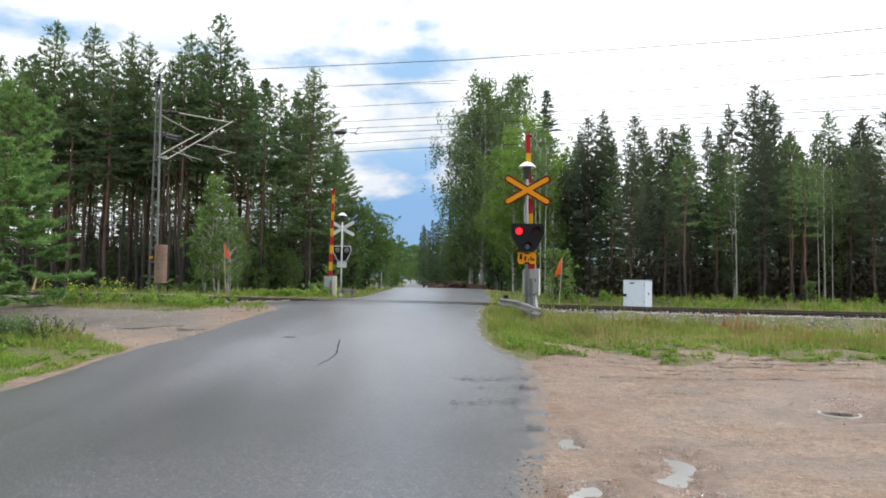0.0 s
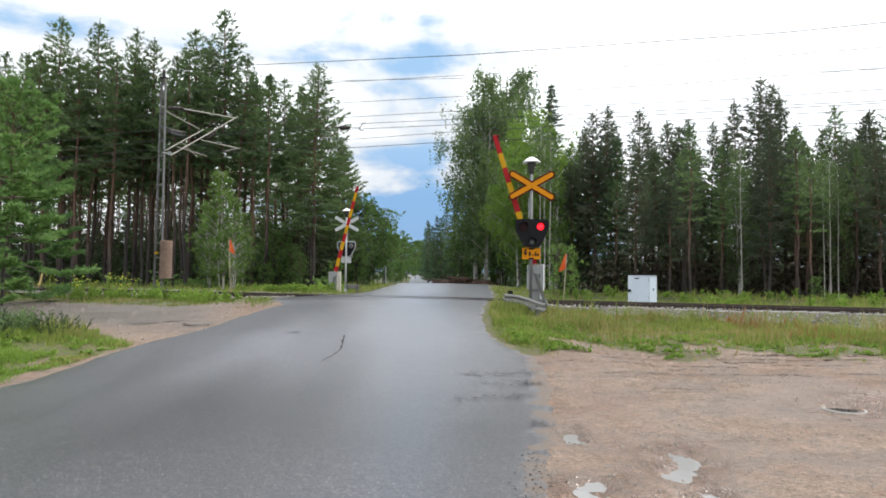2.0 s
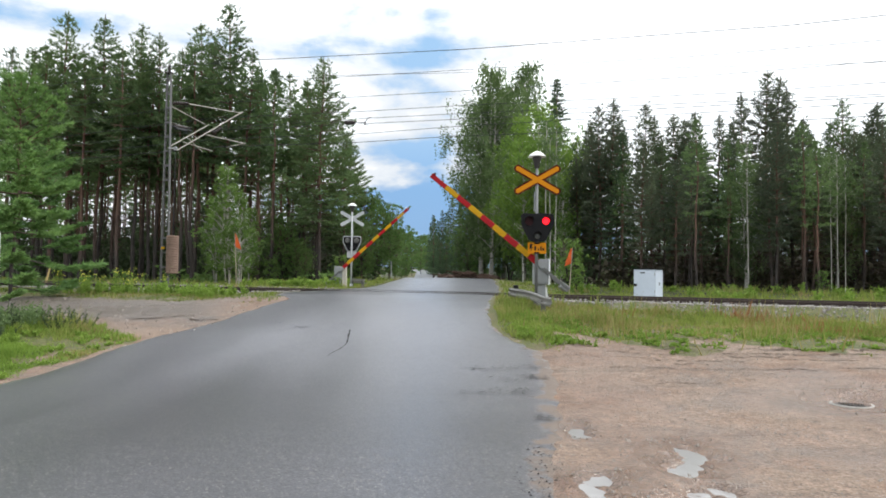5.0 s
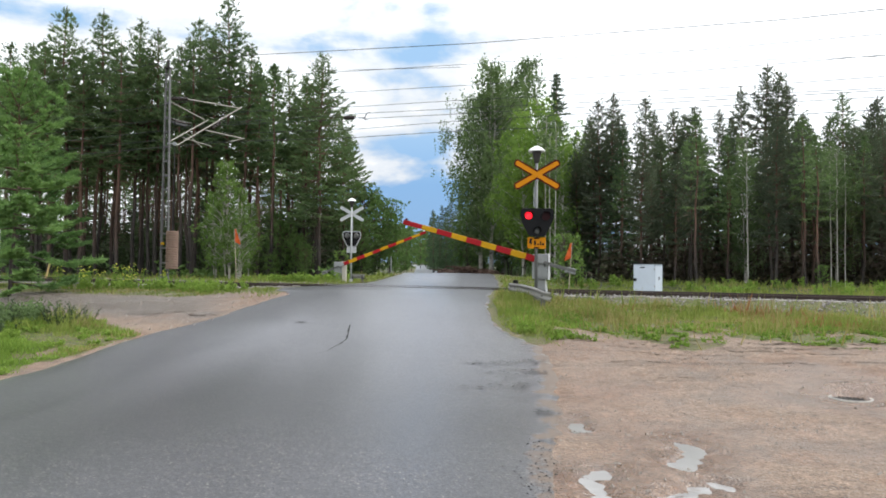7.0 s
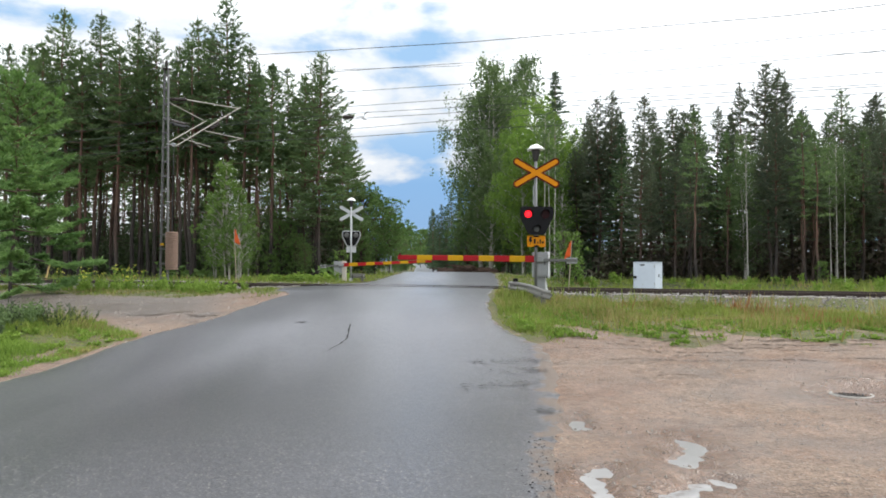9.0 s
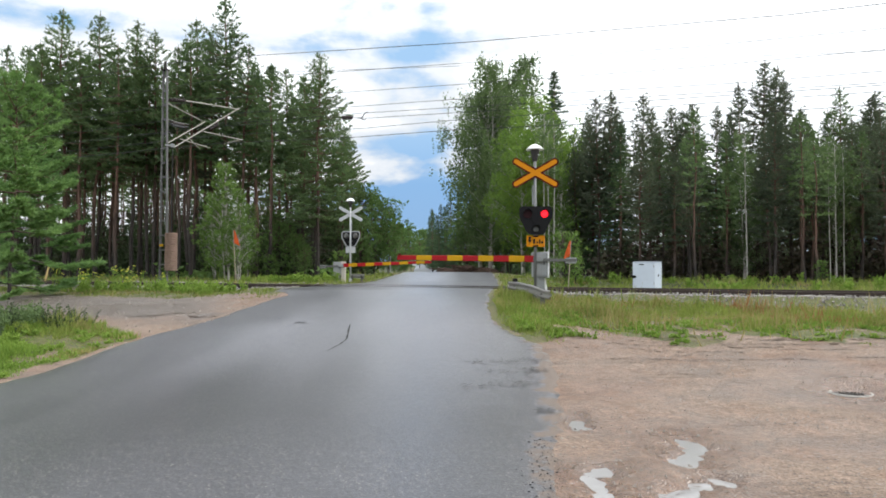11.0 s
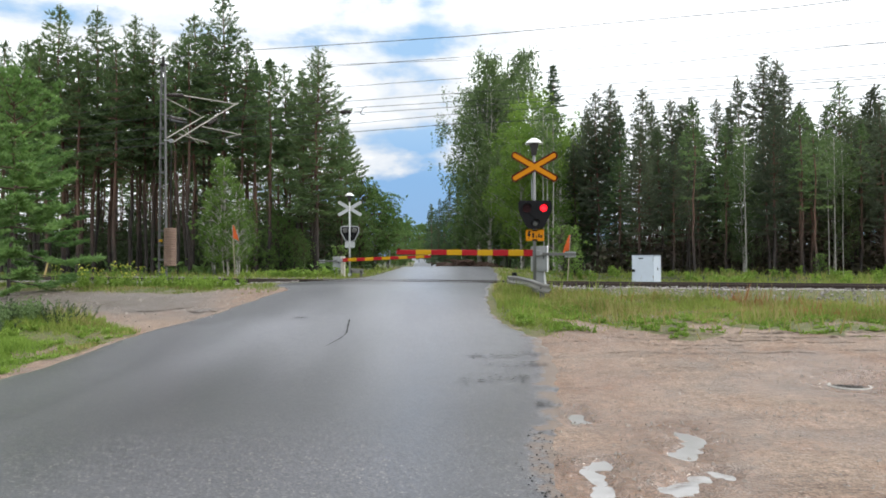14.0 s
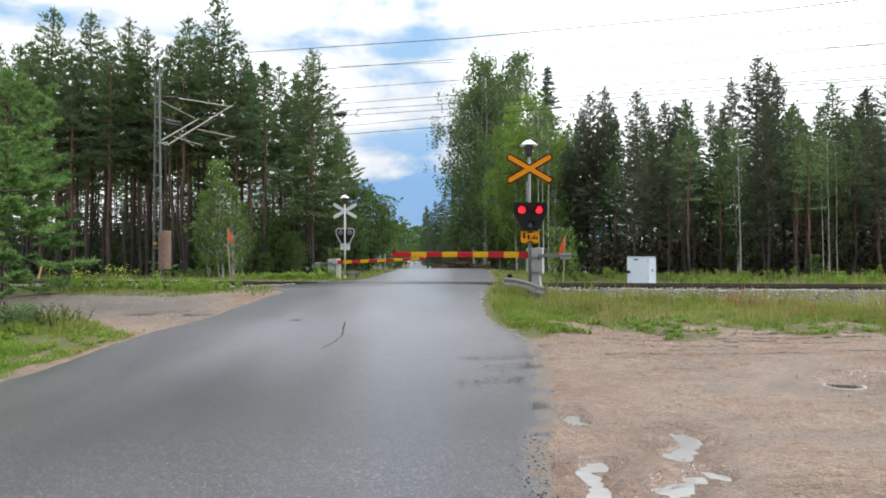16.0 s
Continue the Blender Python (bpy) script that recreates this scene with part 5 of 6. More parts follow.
def spruce(seed, height=13.0, crown=0.12, width=1.9, dense=1.0, label="dark narrow spruce with drooping branches", big=1.0, limbs=True):
    """A spruce: close whorls of boughs that droop and lift at the tip, thinning to a bare leader."""
    rng = np.random.default_rng(seed)
    bm = bmesh.new()
    line = stem(bm, rng, height, 0.010 * height, 0.06)
    base, way, size = [], [], []
    z = height * crown
    while z < height * 0.975:
        t = (z - height * crown) / (height * (1 - crown))
        reach = width * (1 - t) ** 0.85 * (0.75 + 0.25 * min(1, t * 6)) + 0.05
        a0 = rng.uniform(0, 6.3)
        for k in range(6):
            if rng.random() < 0.12:
                continue
            a = a0 + k * 1.047 + rng.normal() * 0.2
            l = reach * rng.uniform(0.55, 1.2)
            p0 = at_height(line, z + rng.normal() * 0.05)
            d = np.array([math.cos(a), math.sin(a), 0.0])
            s = np.array([-d[1], d[0], 0.0])
            m = max(4 if limbs else 2, int(l * 15 * dense))
            f = rng.uniform(0.10, 1.0, m)
            droop = -0.50 * l * f ** 1.4 + 0.30 * l * f ** 3 + 0.45 * t * l * f
            c = p0 + d * (l * f)[:, None] + np.array([0, 0, 1.0]) * droop[:, None] + s * (rng.normal(size=m) * 0.17 * l * (1.1 - f))[:, None]
            if limbs and l > 0.7:
                tapered(bm, [Vector(p0), Vector(p0 + d * l * 0.6 + (0, 0, -0.2 * l))], 0.014, 0.005, 3)
            n = 4 if limbs else 3
            base.append(np.repeat(c, n, 0))
            way.append(rng.normal(size=(m * n, 3)) * (0.6, 0.6, 0.28) + d * 0.75 + (0, 0, -0.40 + 0.85 * t))
            size.append(rng.uniform(0.20, 0.36, m * n) * big * (1 - 0.35 * t))
        z += rng.uniform(0.26, 0.42) * (1 - 0.35 * t) * (1.0 if limbs else 1.7)
    base.append(np.repeat(at_height(line, height)[None], 14, 0) - np.stack([np.zeros(14), np.zeros(14), rng.uniform(0, 0.9, 14)], 1))
    way.append(rng.normal(size=(14, 3)) * 0.30 + (0, 0, 0.8)), size.append(rng.uniform(0.14, 0.24, 14))
    base, way, size = np.concatenate(base), np.concatenate(way), np.concatenate(size)
    return tree_thing("spruce_tree", label, "spruce tree", "spruces of the wood", bm, MAT["bark_pine"], needles(base, way, size, size * 0.30 * big, rng), [MAT["spruce"]])


def birch(seed, height=13.0, crown=0.25, width=2.2, count=7000, leaf=0.13, stems=1, label="tall birch with pale trunk and hanging leafy twigs", mat="birch", weep=0.8, group="birches by the road", name="birch_tree", category="birch tree", bark_mat="bark_birch", point=0.0, loose=1.0, slim=1.0):
    """A broad-leaved tree: ascending limbs, hanging twigs, many small leaves with gaps between the boughs."""
    rng = np.random.default_rng(seed)
    bm = bmesh.new()
    boughs = []
    for st in range(stems):
        lean = rng.normal(size=2) * (0.10 if stems > 1 else 0.02)
        line = stem(bm, rng, height * rng.uniform(0.85, 1.0), 0.0085 * height * slim, 0.05 if slim < 0.6 else 0.2)
        off = rng.normal(size=2) * 0.25 * (stems > 1)
        z = height * crown
        while z < height * 0.97:
            t = (z - height * crown) / (height * (1 - crown))
            reach = width * (math.sin(math.pi * min(1, 0.22 + 0.74 * t)) ** 0.8) * rng.uniform(0.55, 1.1)
            if point:
                reach = width * min(1.0, 0.45 + 1.9 * t) * (1 - t) ** point * rng.uniform(0.45, 1.12) + 0.12
            a = rng.uniform(0, 6.3)
            p0 = at_height(line, min(z, line[-1, 2] - 0.1))
            d = np.array([math.cos(a), math.sin(a), 0.75])
            end = p0 + d * reach
            if end[2] > height:
                end[2] = height - rng.uniform(0, 0.4)
            tapered(bm, [Vector(p0), Vector((p0 + end) / 2 + (0, 0, 0.1)), Vector(end)], 0.010 + 0.010 * reach, 0.005, 3)
            boughs.append((p0, end, reach))
            z += height * rng.uniform(0.010, 0.026)
    base = []
    wts = np.array([b[2] + 0.25 for b in boughs])
    per = 12
    share = (wts / wts.sum() * count / per).astype(int) + 1
    for (p0, end, reach), m in zip(boughs, share):
        # a few sprays along each bough, each with hanging twigs of leaves
        heads = max(2, int(2 + 2.2 * reach))
        g = rng.uniform(0.35, 1.05, heads)
        spot = p0 + (end - p0) * g[:, None] + rng.normal(size=(heads, 3)) * (0.10 * reach * loose + 0.05)
        pick = rng.integers(0, heads, m)
        c = spot[pick] + rng.normal(size=(m, 3)) * (0.055 * reach * loose + 0.10)
        hang = rng.uniform(0.15, 1.0, m) * weep
        drift = rng.normal(size=(m, 2)) * 0.12
        for k in range(per):
            u = (k + rng.uniform(0, 0.8, m)) / per
            base.append(c + np.stack([drift[:, 0] * u + rng.normal(size=m) * 0.045, drift[:, 1] * u + rng.normal(size=m) * 0.045, -hang * u + rng.normal(size=m) * 0.03], -1))
    base = np.concatenate(base)
    base = base[(base[:, 2] > height * crown * 0.55) & (base[:, 2] < height)]
    n = len(base)
    way = rng.normal(size=(n, 3)) + (0, 0, -0.5)
    size = leaf * rng.uniform(0.7, 1.3, n)
    return tree_thing(name, label, category, group, bm, MAT[bark_mat], leaves(base, way, size, size * 0.75, rng), [MAT[mat]])


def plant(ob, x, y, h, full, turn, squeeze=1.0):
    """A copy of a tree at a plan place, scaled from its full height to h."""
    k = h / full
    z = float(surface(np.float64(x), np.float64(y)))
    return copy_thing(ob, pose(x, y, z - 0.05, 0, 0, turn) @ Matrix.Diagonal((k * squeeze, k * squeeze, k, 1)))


def make_woods():
    rng = random.Random(11)
    kinds = dict(
        P=[pine(s, 14, c, w, 1.45, gap=1.2, fans=0.42) for s, c, w in ((1, 0.47, 2.8), (2, 0.40, 2.7), (3, 0.52, 2.9), (4, 0.44, 2.6))],
        C=[pine(s, 8, 0.08, 2.9, 2.6, "bushy young pine with low spreading boughs", 0.23, 0.20, 14, 0.9, "pine_young", 1.5, 0.22, 1.1, dead=0) for s in (41, 42)],
        B=[pine(s, 14, 0.28, 3.5, 1.5, "full-crowned pine at the edge of the wood", gap=1.2, fans=0.42, slope=0.62) for s in (5, 6)],
        N=[pine(s, 14, 0.28, 2.15, 1.55, "slender pine with a narrow pointed crown", mat="pine_dull", slope=0.46, even=0.6, dead=40) for s in (7, 8, 9)],
        S=[spruce(s, 13, c, w, 0.9) for s, c, w in ((10, 0.10, 2.3), (12, 0.16, 2.1), (13, 0.20, 2.0))],
        T=[birch(s, 13, 0.10, 2.35, 16500, 0.125, 2, weep=1.4, loose=0.9) for s in (14, 15)],
        H=[birch(s, 11, 0.12, 2.5, 14000, 0.12, 1, "leafy birch with a light yellow-green crown", "birch_light", 0.7, loose=1.1) for s in (36, 37)],
        Y=[birch(s, 6, 0.10, 1.45, 3800, 0.095, 3, "young birch with thin stems and light leaves", "birch_young", 0.3, point=1.25, slim=0.6) for s in (16, 17)],
        A=[birch(s, 8, 0.08, 2.4, 5200, 0.165, 2, "leafy broad-leaved tree beside the road", "alder", 0.3, "broad-leaved trees", "broadleaf_tree", "broadleaf tree", "bark_pine") for s in (18, 19)],
        W=[birch(s, 12, 0.55, 0.9, 1000, 0.12, 1, "slim birch with a bare white trunk", "birch", 0.5, "slim birches", slim=0.5) for s in (28, 29)],
        F=[pine(s, 14, c, 2.2, 0.42, tuft=0.36, thick=0.40, blades=4, gap=1.35, limbs=False, dead=14) for s, c in ((21, 0.52), (22, 0.46), (23, 0.58))],
        G=[spruce(s, 13, 0.1, 1.7, 0.24, big=1.75, limbs=False) for s in (24, 25)],
        L=[birch(s, 9, 0.1, 2.3, 1300, 0.32, 1, "distant green broad-leaved tree beside the road", "alder", 0.3, "far trees", "broadleaf_tree", "broadleaf tree", "bark_pine") for s in (26, 27)],
    )
    full = dict(H=11, C=8, P=14, B=14, N=14, S=13, T=13, Y=6, A=8, W=12, F=14, G=13, L=9)

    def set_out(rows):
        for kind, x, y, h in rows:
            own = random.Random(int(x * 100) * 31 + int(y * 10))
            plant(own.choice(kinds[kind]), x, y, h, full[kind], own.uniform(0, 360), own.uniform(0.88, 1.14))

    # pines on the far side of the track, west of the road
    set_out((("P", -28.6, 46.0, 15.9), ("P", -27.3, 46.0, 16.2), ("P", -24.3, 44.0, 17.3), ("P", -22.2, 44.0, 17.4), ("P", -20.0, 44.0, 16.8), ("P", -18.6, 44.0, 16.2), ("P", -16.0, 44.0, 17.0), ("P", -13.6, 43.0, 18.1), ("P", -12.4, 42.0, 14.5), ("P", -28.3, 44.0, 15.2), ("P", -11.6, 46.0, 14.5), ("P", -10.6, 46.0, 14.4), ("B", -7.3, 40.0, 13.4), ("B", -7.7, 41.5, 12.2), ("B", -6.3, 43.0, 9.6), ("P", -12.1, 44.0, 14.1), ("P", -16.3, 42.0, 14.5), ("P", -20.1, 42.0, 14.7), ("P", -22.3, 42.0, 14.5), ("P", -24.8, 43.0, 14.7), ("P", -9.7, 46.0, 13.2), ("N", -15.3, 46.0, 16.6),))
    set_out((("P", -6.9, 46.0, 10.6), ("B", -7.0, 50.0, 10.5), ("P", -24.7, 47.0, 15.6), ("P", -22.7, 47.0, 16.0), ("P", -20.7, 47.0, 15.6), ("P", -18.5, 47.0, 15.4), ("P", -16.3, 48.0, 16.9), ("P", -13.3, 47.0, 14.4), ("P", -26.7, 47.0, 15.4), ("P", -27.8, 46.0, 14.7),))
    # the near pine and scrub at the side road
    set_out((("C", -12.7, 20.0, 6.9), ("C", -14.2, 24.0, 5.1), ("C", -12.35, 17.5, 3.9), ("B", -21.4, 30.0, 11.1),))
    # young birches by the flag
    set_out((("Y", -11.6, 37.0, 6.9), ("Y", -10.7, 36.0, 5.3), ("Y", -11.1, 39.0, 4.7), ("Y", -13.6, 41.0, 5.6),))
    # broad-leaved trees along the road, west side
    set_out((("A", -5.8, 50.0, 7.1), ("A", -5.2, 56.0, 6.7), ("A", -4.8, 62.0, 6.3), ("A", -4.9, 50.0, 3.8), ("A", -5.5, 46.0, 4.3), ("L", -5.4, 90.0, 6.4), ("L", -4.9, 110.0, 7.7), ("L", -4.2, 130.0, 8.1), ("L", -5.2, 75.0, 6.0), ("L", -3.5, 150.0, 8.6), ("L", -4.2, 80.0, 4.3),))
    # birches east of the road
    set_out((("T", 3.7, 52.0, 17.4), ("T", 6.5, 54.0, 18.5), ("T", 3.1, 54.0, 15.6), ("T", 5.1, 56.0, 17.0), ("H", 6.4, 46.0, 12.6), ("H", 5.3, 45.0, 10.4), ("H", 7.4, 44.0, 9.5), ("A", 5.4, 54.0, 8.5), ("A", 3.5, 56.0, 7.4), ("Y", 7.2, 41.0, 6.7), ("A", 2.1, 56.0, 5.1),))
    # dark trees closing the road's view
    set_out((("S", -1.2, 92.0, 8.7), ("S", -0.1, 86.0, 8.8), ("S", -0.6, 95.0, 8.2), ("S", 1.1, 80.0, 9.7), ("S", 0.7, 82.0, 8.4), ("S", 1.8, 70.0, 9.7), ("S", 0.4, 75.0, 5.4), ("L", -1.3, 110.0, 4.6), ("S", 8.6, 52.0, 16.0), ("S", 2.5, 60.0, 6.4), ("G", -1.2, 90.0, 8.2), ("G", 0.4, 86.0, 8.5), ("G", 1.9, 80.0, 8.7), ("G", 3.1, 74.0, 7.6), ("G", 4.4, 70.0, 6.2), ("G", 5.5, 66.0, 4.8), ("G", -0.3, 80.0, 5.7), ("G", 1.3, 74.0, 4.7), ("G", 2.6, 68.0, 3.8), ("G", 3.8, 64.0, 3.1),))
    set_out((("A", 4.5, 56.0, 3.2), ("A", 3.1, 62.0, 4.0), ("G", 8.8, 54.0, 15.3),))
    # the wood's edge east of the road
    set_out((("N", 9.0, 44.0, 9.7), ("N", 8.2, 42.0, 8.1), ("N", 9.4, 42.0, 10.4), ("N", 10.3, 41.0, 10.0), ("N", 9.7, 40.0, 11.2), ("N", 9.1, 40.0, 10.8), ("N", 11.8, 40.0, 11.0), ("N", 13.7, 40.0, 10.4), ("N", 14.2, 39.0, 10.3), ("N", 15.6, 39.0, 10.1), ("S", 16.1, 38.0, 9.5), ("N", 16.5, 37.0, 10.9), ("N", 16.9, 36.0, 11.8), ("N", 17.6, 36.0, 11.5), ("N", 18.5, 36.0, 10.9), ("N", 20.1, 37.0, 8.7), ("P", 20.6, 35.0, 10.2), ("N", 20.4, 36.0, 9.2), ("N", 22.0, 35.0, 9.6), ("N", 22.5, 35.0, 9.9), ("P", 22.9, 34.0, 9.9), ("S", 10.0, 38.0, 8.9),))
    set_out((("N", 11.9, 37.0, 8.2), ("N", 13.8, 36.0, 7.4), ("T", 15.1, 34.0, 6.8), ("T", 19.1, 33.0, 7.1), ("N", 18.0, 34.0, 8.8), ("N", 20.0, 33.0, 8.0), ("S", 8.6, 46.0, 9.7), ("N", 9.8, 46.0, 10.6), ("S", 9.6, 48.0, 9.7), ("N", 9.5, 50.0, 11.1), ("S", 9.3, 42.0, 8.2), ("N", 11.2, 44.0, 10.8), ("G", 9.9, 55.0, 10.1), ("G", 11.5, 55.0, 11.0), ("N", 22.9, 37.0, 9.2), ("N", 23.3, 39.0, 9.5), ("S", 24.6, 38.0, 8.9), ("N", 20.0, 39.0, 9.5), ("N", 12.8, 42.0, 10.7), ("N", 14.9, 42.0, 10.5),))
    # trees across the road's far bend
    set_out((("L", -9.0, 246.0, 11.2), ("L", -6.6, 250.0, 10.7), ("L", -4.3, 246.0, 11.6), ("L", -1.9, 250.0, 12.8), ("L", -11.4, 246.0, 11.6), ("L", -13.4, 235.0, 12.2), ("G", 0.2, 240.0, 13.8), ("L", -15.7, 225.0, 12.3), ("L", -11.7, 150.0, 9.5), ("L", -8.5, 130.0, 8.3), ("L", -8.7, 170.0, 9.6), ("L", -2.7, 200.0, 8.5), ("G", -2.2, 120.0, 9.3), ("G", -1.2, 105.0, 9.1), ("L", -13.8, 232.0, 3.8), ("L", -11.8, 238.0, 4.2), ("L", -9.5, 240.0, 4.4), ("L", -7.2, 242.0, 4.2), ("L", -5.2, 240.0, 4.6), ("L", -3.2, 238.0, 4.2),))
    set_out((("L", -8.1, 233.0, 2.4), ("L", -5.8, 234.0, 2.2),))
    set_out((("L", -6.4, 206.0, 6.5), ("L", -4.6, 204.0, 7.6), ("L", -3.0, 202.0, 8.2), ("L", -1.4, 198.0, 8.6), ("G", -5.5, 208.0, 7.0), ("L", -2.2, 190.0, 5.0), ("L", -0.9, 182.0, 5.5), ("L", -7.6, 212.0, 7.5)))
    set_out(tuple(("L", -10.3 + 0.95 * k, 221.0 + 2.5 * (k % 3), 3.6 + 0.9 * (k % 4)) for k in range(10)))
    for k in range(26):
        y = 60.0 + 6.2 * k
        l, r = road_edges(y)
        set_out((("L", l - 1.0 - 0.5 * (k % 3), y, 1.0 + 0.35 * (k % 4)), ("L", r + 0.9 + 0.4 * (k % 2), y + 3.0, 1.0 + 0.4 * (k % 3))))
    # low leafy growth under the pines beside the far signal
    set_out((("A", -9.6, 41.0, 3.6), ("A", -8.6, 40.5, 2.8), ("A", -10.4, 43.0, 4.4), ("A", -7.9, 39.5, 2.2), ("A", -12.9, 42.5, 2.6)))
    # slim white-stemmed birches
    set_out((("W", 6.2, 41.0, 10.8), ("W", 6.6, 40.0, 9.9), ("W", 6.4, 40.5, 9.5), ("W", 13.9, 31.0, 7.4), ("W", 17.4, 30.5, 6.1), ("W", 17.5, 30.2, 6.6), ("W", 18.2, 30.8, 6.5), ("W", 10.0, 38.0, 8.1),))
    # the wood behind, on both sides of the road
    placed = []

    def scatter(count, s0, s1, q0, q1, mix, h0, h1, gap, clear):
        tries = 0
        done = 0
        while done < count and tries < count * 40:
            tries += 1
            x, y = on_track(rng.uniform(s0, s1), rng.uniform(q0, q1))
            l, r = road_edges(y)
            if min(abs(x - l), abs(x - r)) < clear or l - clear < x < r + clear:
                continue
            if any((x - a) ** 2 + (y - b) ** 2 < gap * gap for a, b in placed):
                continue
            placed.append((x, y))
            k = rng.choice(mix)
            plant(rng.choice(kinds[k]), x, y, rng.uniform(h0, h1) * (0.84 if -0.29 * y < x < 0 and q0 < 30 else 1.0), full[k], rng.uniform(0, 360), rng.uniform(0.9, 1.15))
            done += 1

    scatter(64, -46, -9, 10.5, 24, "FFF", 13.0, 15.5, 1.7, 6)
    scatter(40, -60, -9, 24, 42, "F", 12.0, 15.0, 1.8, 6)
    scatter(130, -64, -7, 17, 46, "G", 3.6, 9.5, 1.2, 5)
    scatter(50, -76, -8, 46, 66, "G", 5.0, 9.5, 1.8, 6)
    scatter(44, -60, -8, 28, 50, "G", 5.5, 9.0, 1.2, 6)
    scatter(60, 4, 48, 17, 40, "G", 2.8, 6.0, 1.3, 5)
    scatter(14, 3, 13, 16, 34, "SFF", 6.5, 8.0, 1.2, 5)
    scatter(32, 4, 30, 11.5, 20, "NNF", 5.8, 8.0, 1.2, 6)
    scatter(32, 4, 40, 10.5, 22, "F", 6.2, 8.2, 1.1, 6)
    scatter(34, 6, 46, 20, 40, "F", 6.6, 8.4, 1.5, 6)
    scatter(22, 0, 70, 38, 64, "GG", 4.0, 5.6, 2.0, 7)
    scatter(16, -75, -30, 12, 40, "F", 12.0, 14.0, 2.4, 6)
    scatter(30, -14, 22, 34, 110, "LLG", 6.0, 9.0, 2.5, 4.5)
    for ob in [o for lst in kinds.values() for o in lst]:
        for o in (*ob.children_recursive, ob):
            bpy.data.objects.remove(o)


def grass_patch(name, label, n, area, keep, height, mats, share, seed, bend=0.5, width=0.012, growth=None):
    """Many single blades of grass over a stretch of the plan, as one mass."""
    rng = np.random.default_rng(seed)
    x, y = rng.uniform(area[0], area[1], n), rng.uniform(area[2], area[3], n)
    k = keep(x, y)
    ok = rng.random(n) < k
    x, y, k = x[ok], y[ok], k[ok]
    m = len(x)
    tall = (0.28 + 1.0 * patchy(x, y, 1.3, seed) * patchy(x, y, 0.35, seed + 1) * 2.2) * rng.uniform(0.5, 1.15, m) * height
    if growth is not None:
        tall = tall * growth(x, y)
    b = np.stack([x, y, surface(x, y) - 0.02], -1)
    a = rng.uniform(0, 6.283, m)
    lean = rng.uniform(0.1, bend, m)
    way = np.stack([np.cos(a) * lean, np.sin(a) * lean, np.ones(m)], -1)
    dist = np.hypot(x, y)
    w = np.maximum(width, dist * 0.0013) * rng.uniform(0.7, 1.5, m)
    q = needles(b, way, tall, w * 1.2, rng)
    dry = patchy(x, y, 1.1, seed + 5) * 0.75 + rng.random(m) * 0.45
    slot = (dry > 1 - share).astype(np.int32)
    tagged(new(name, quads(name, q, mats, slot)), label, "grass", kind="stuff")


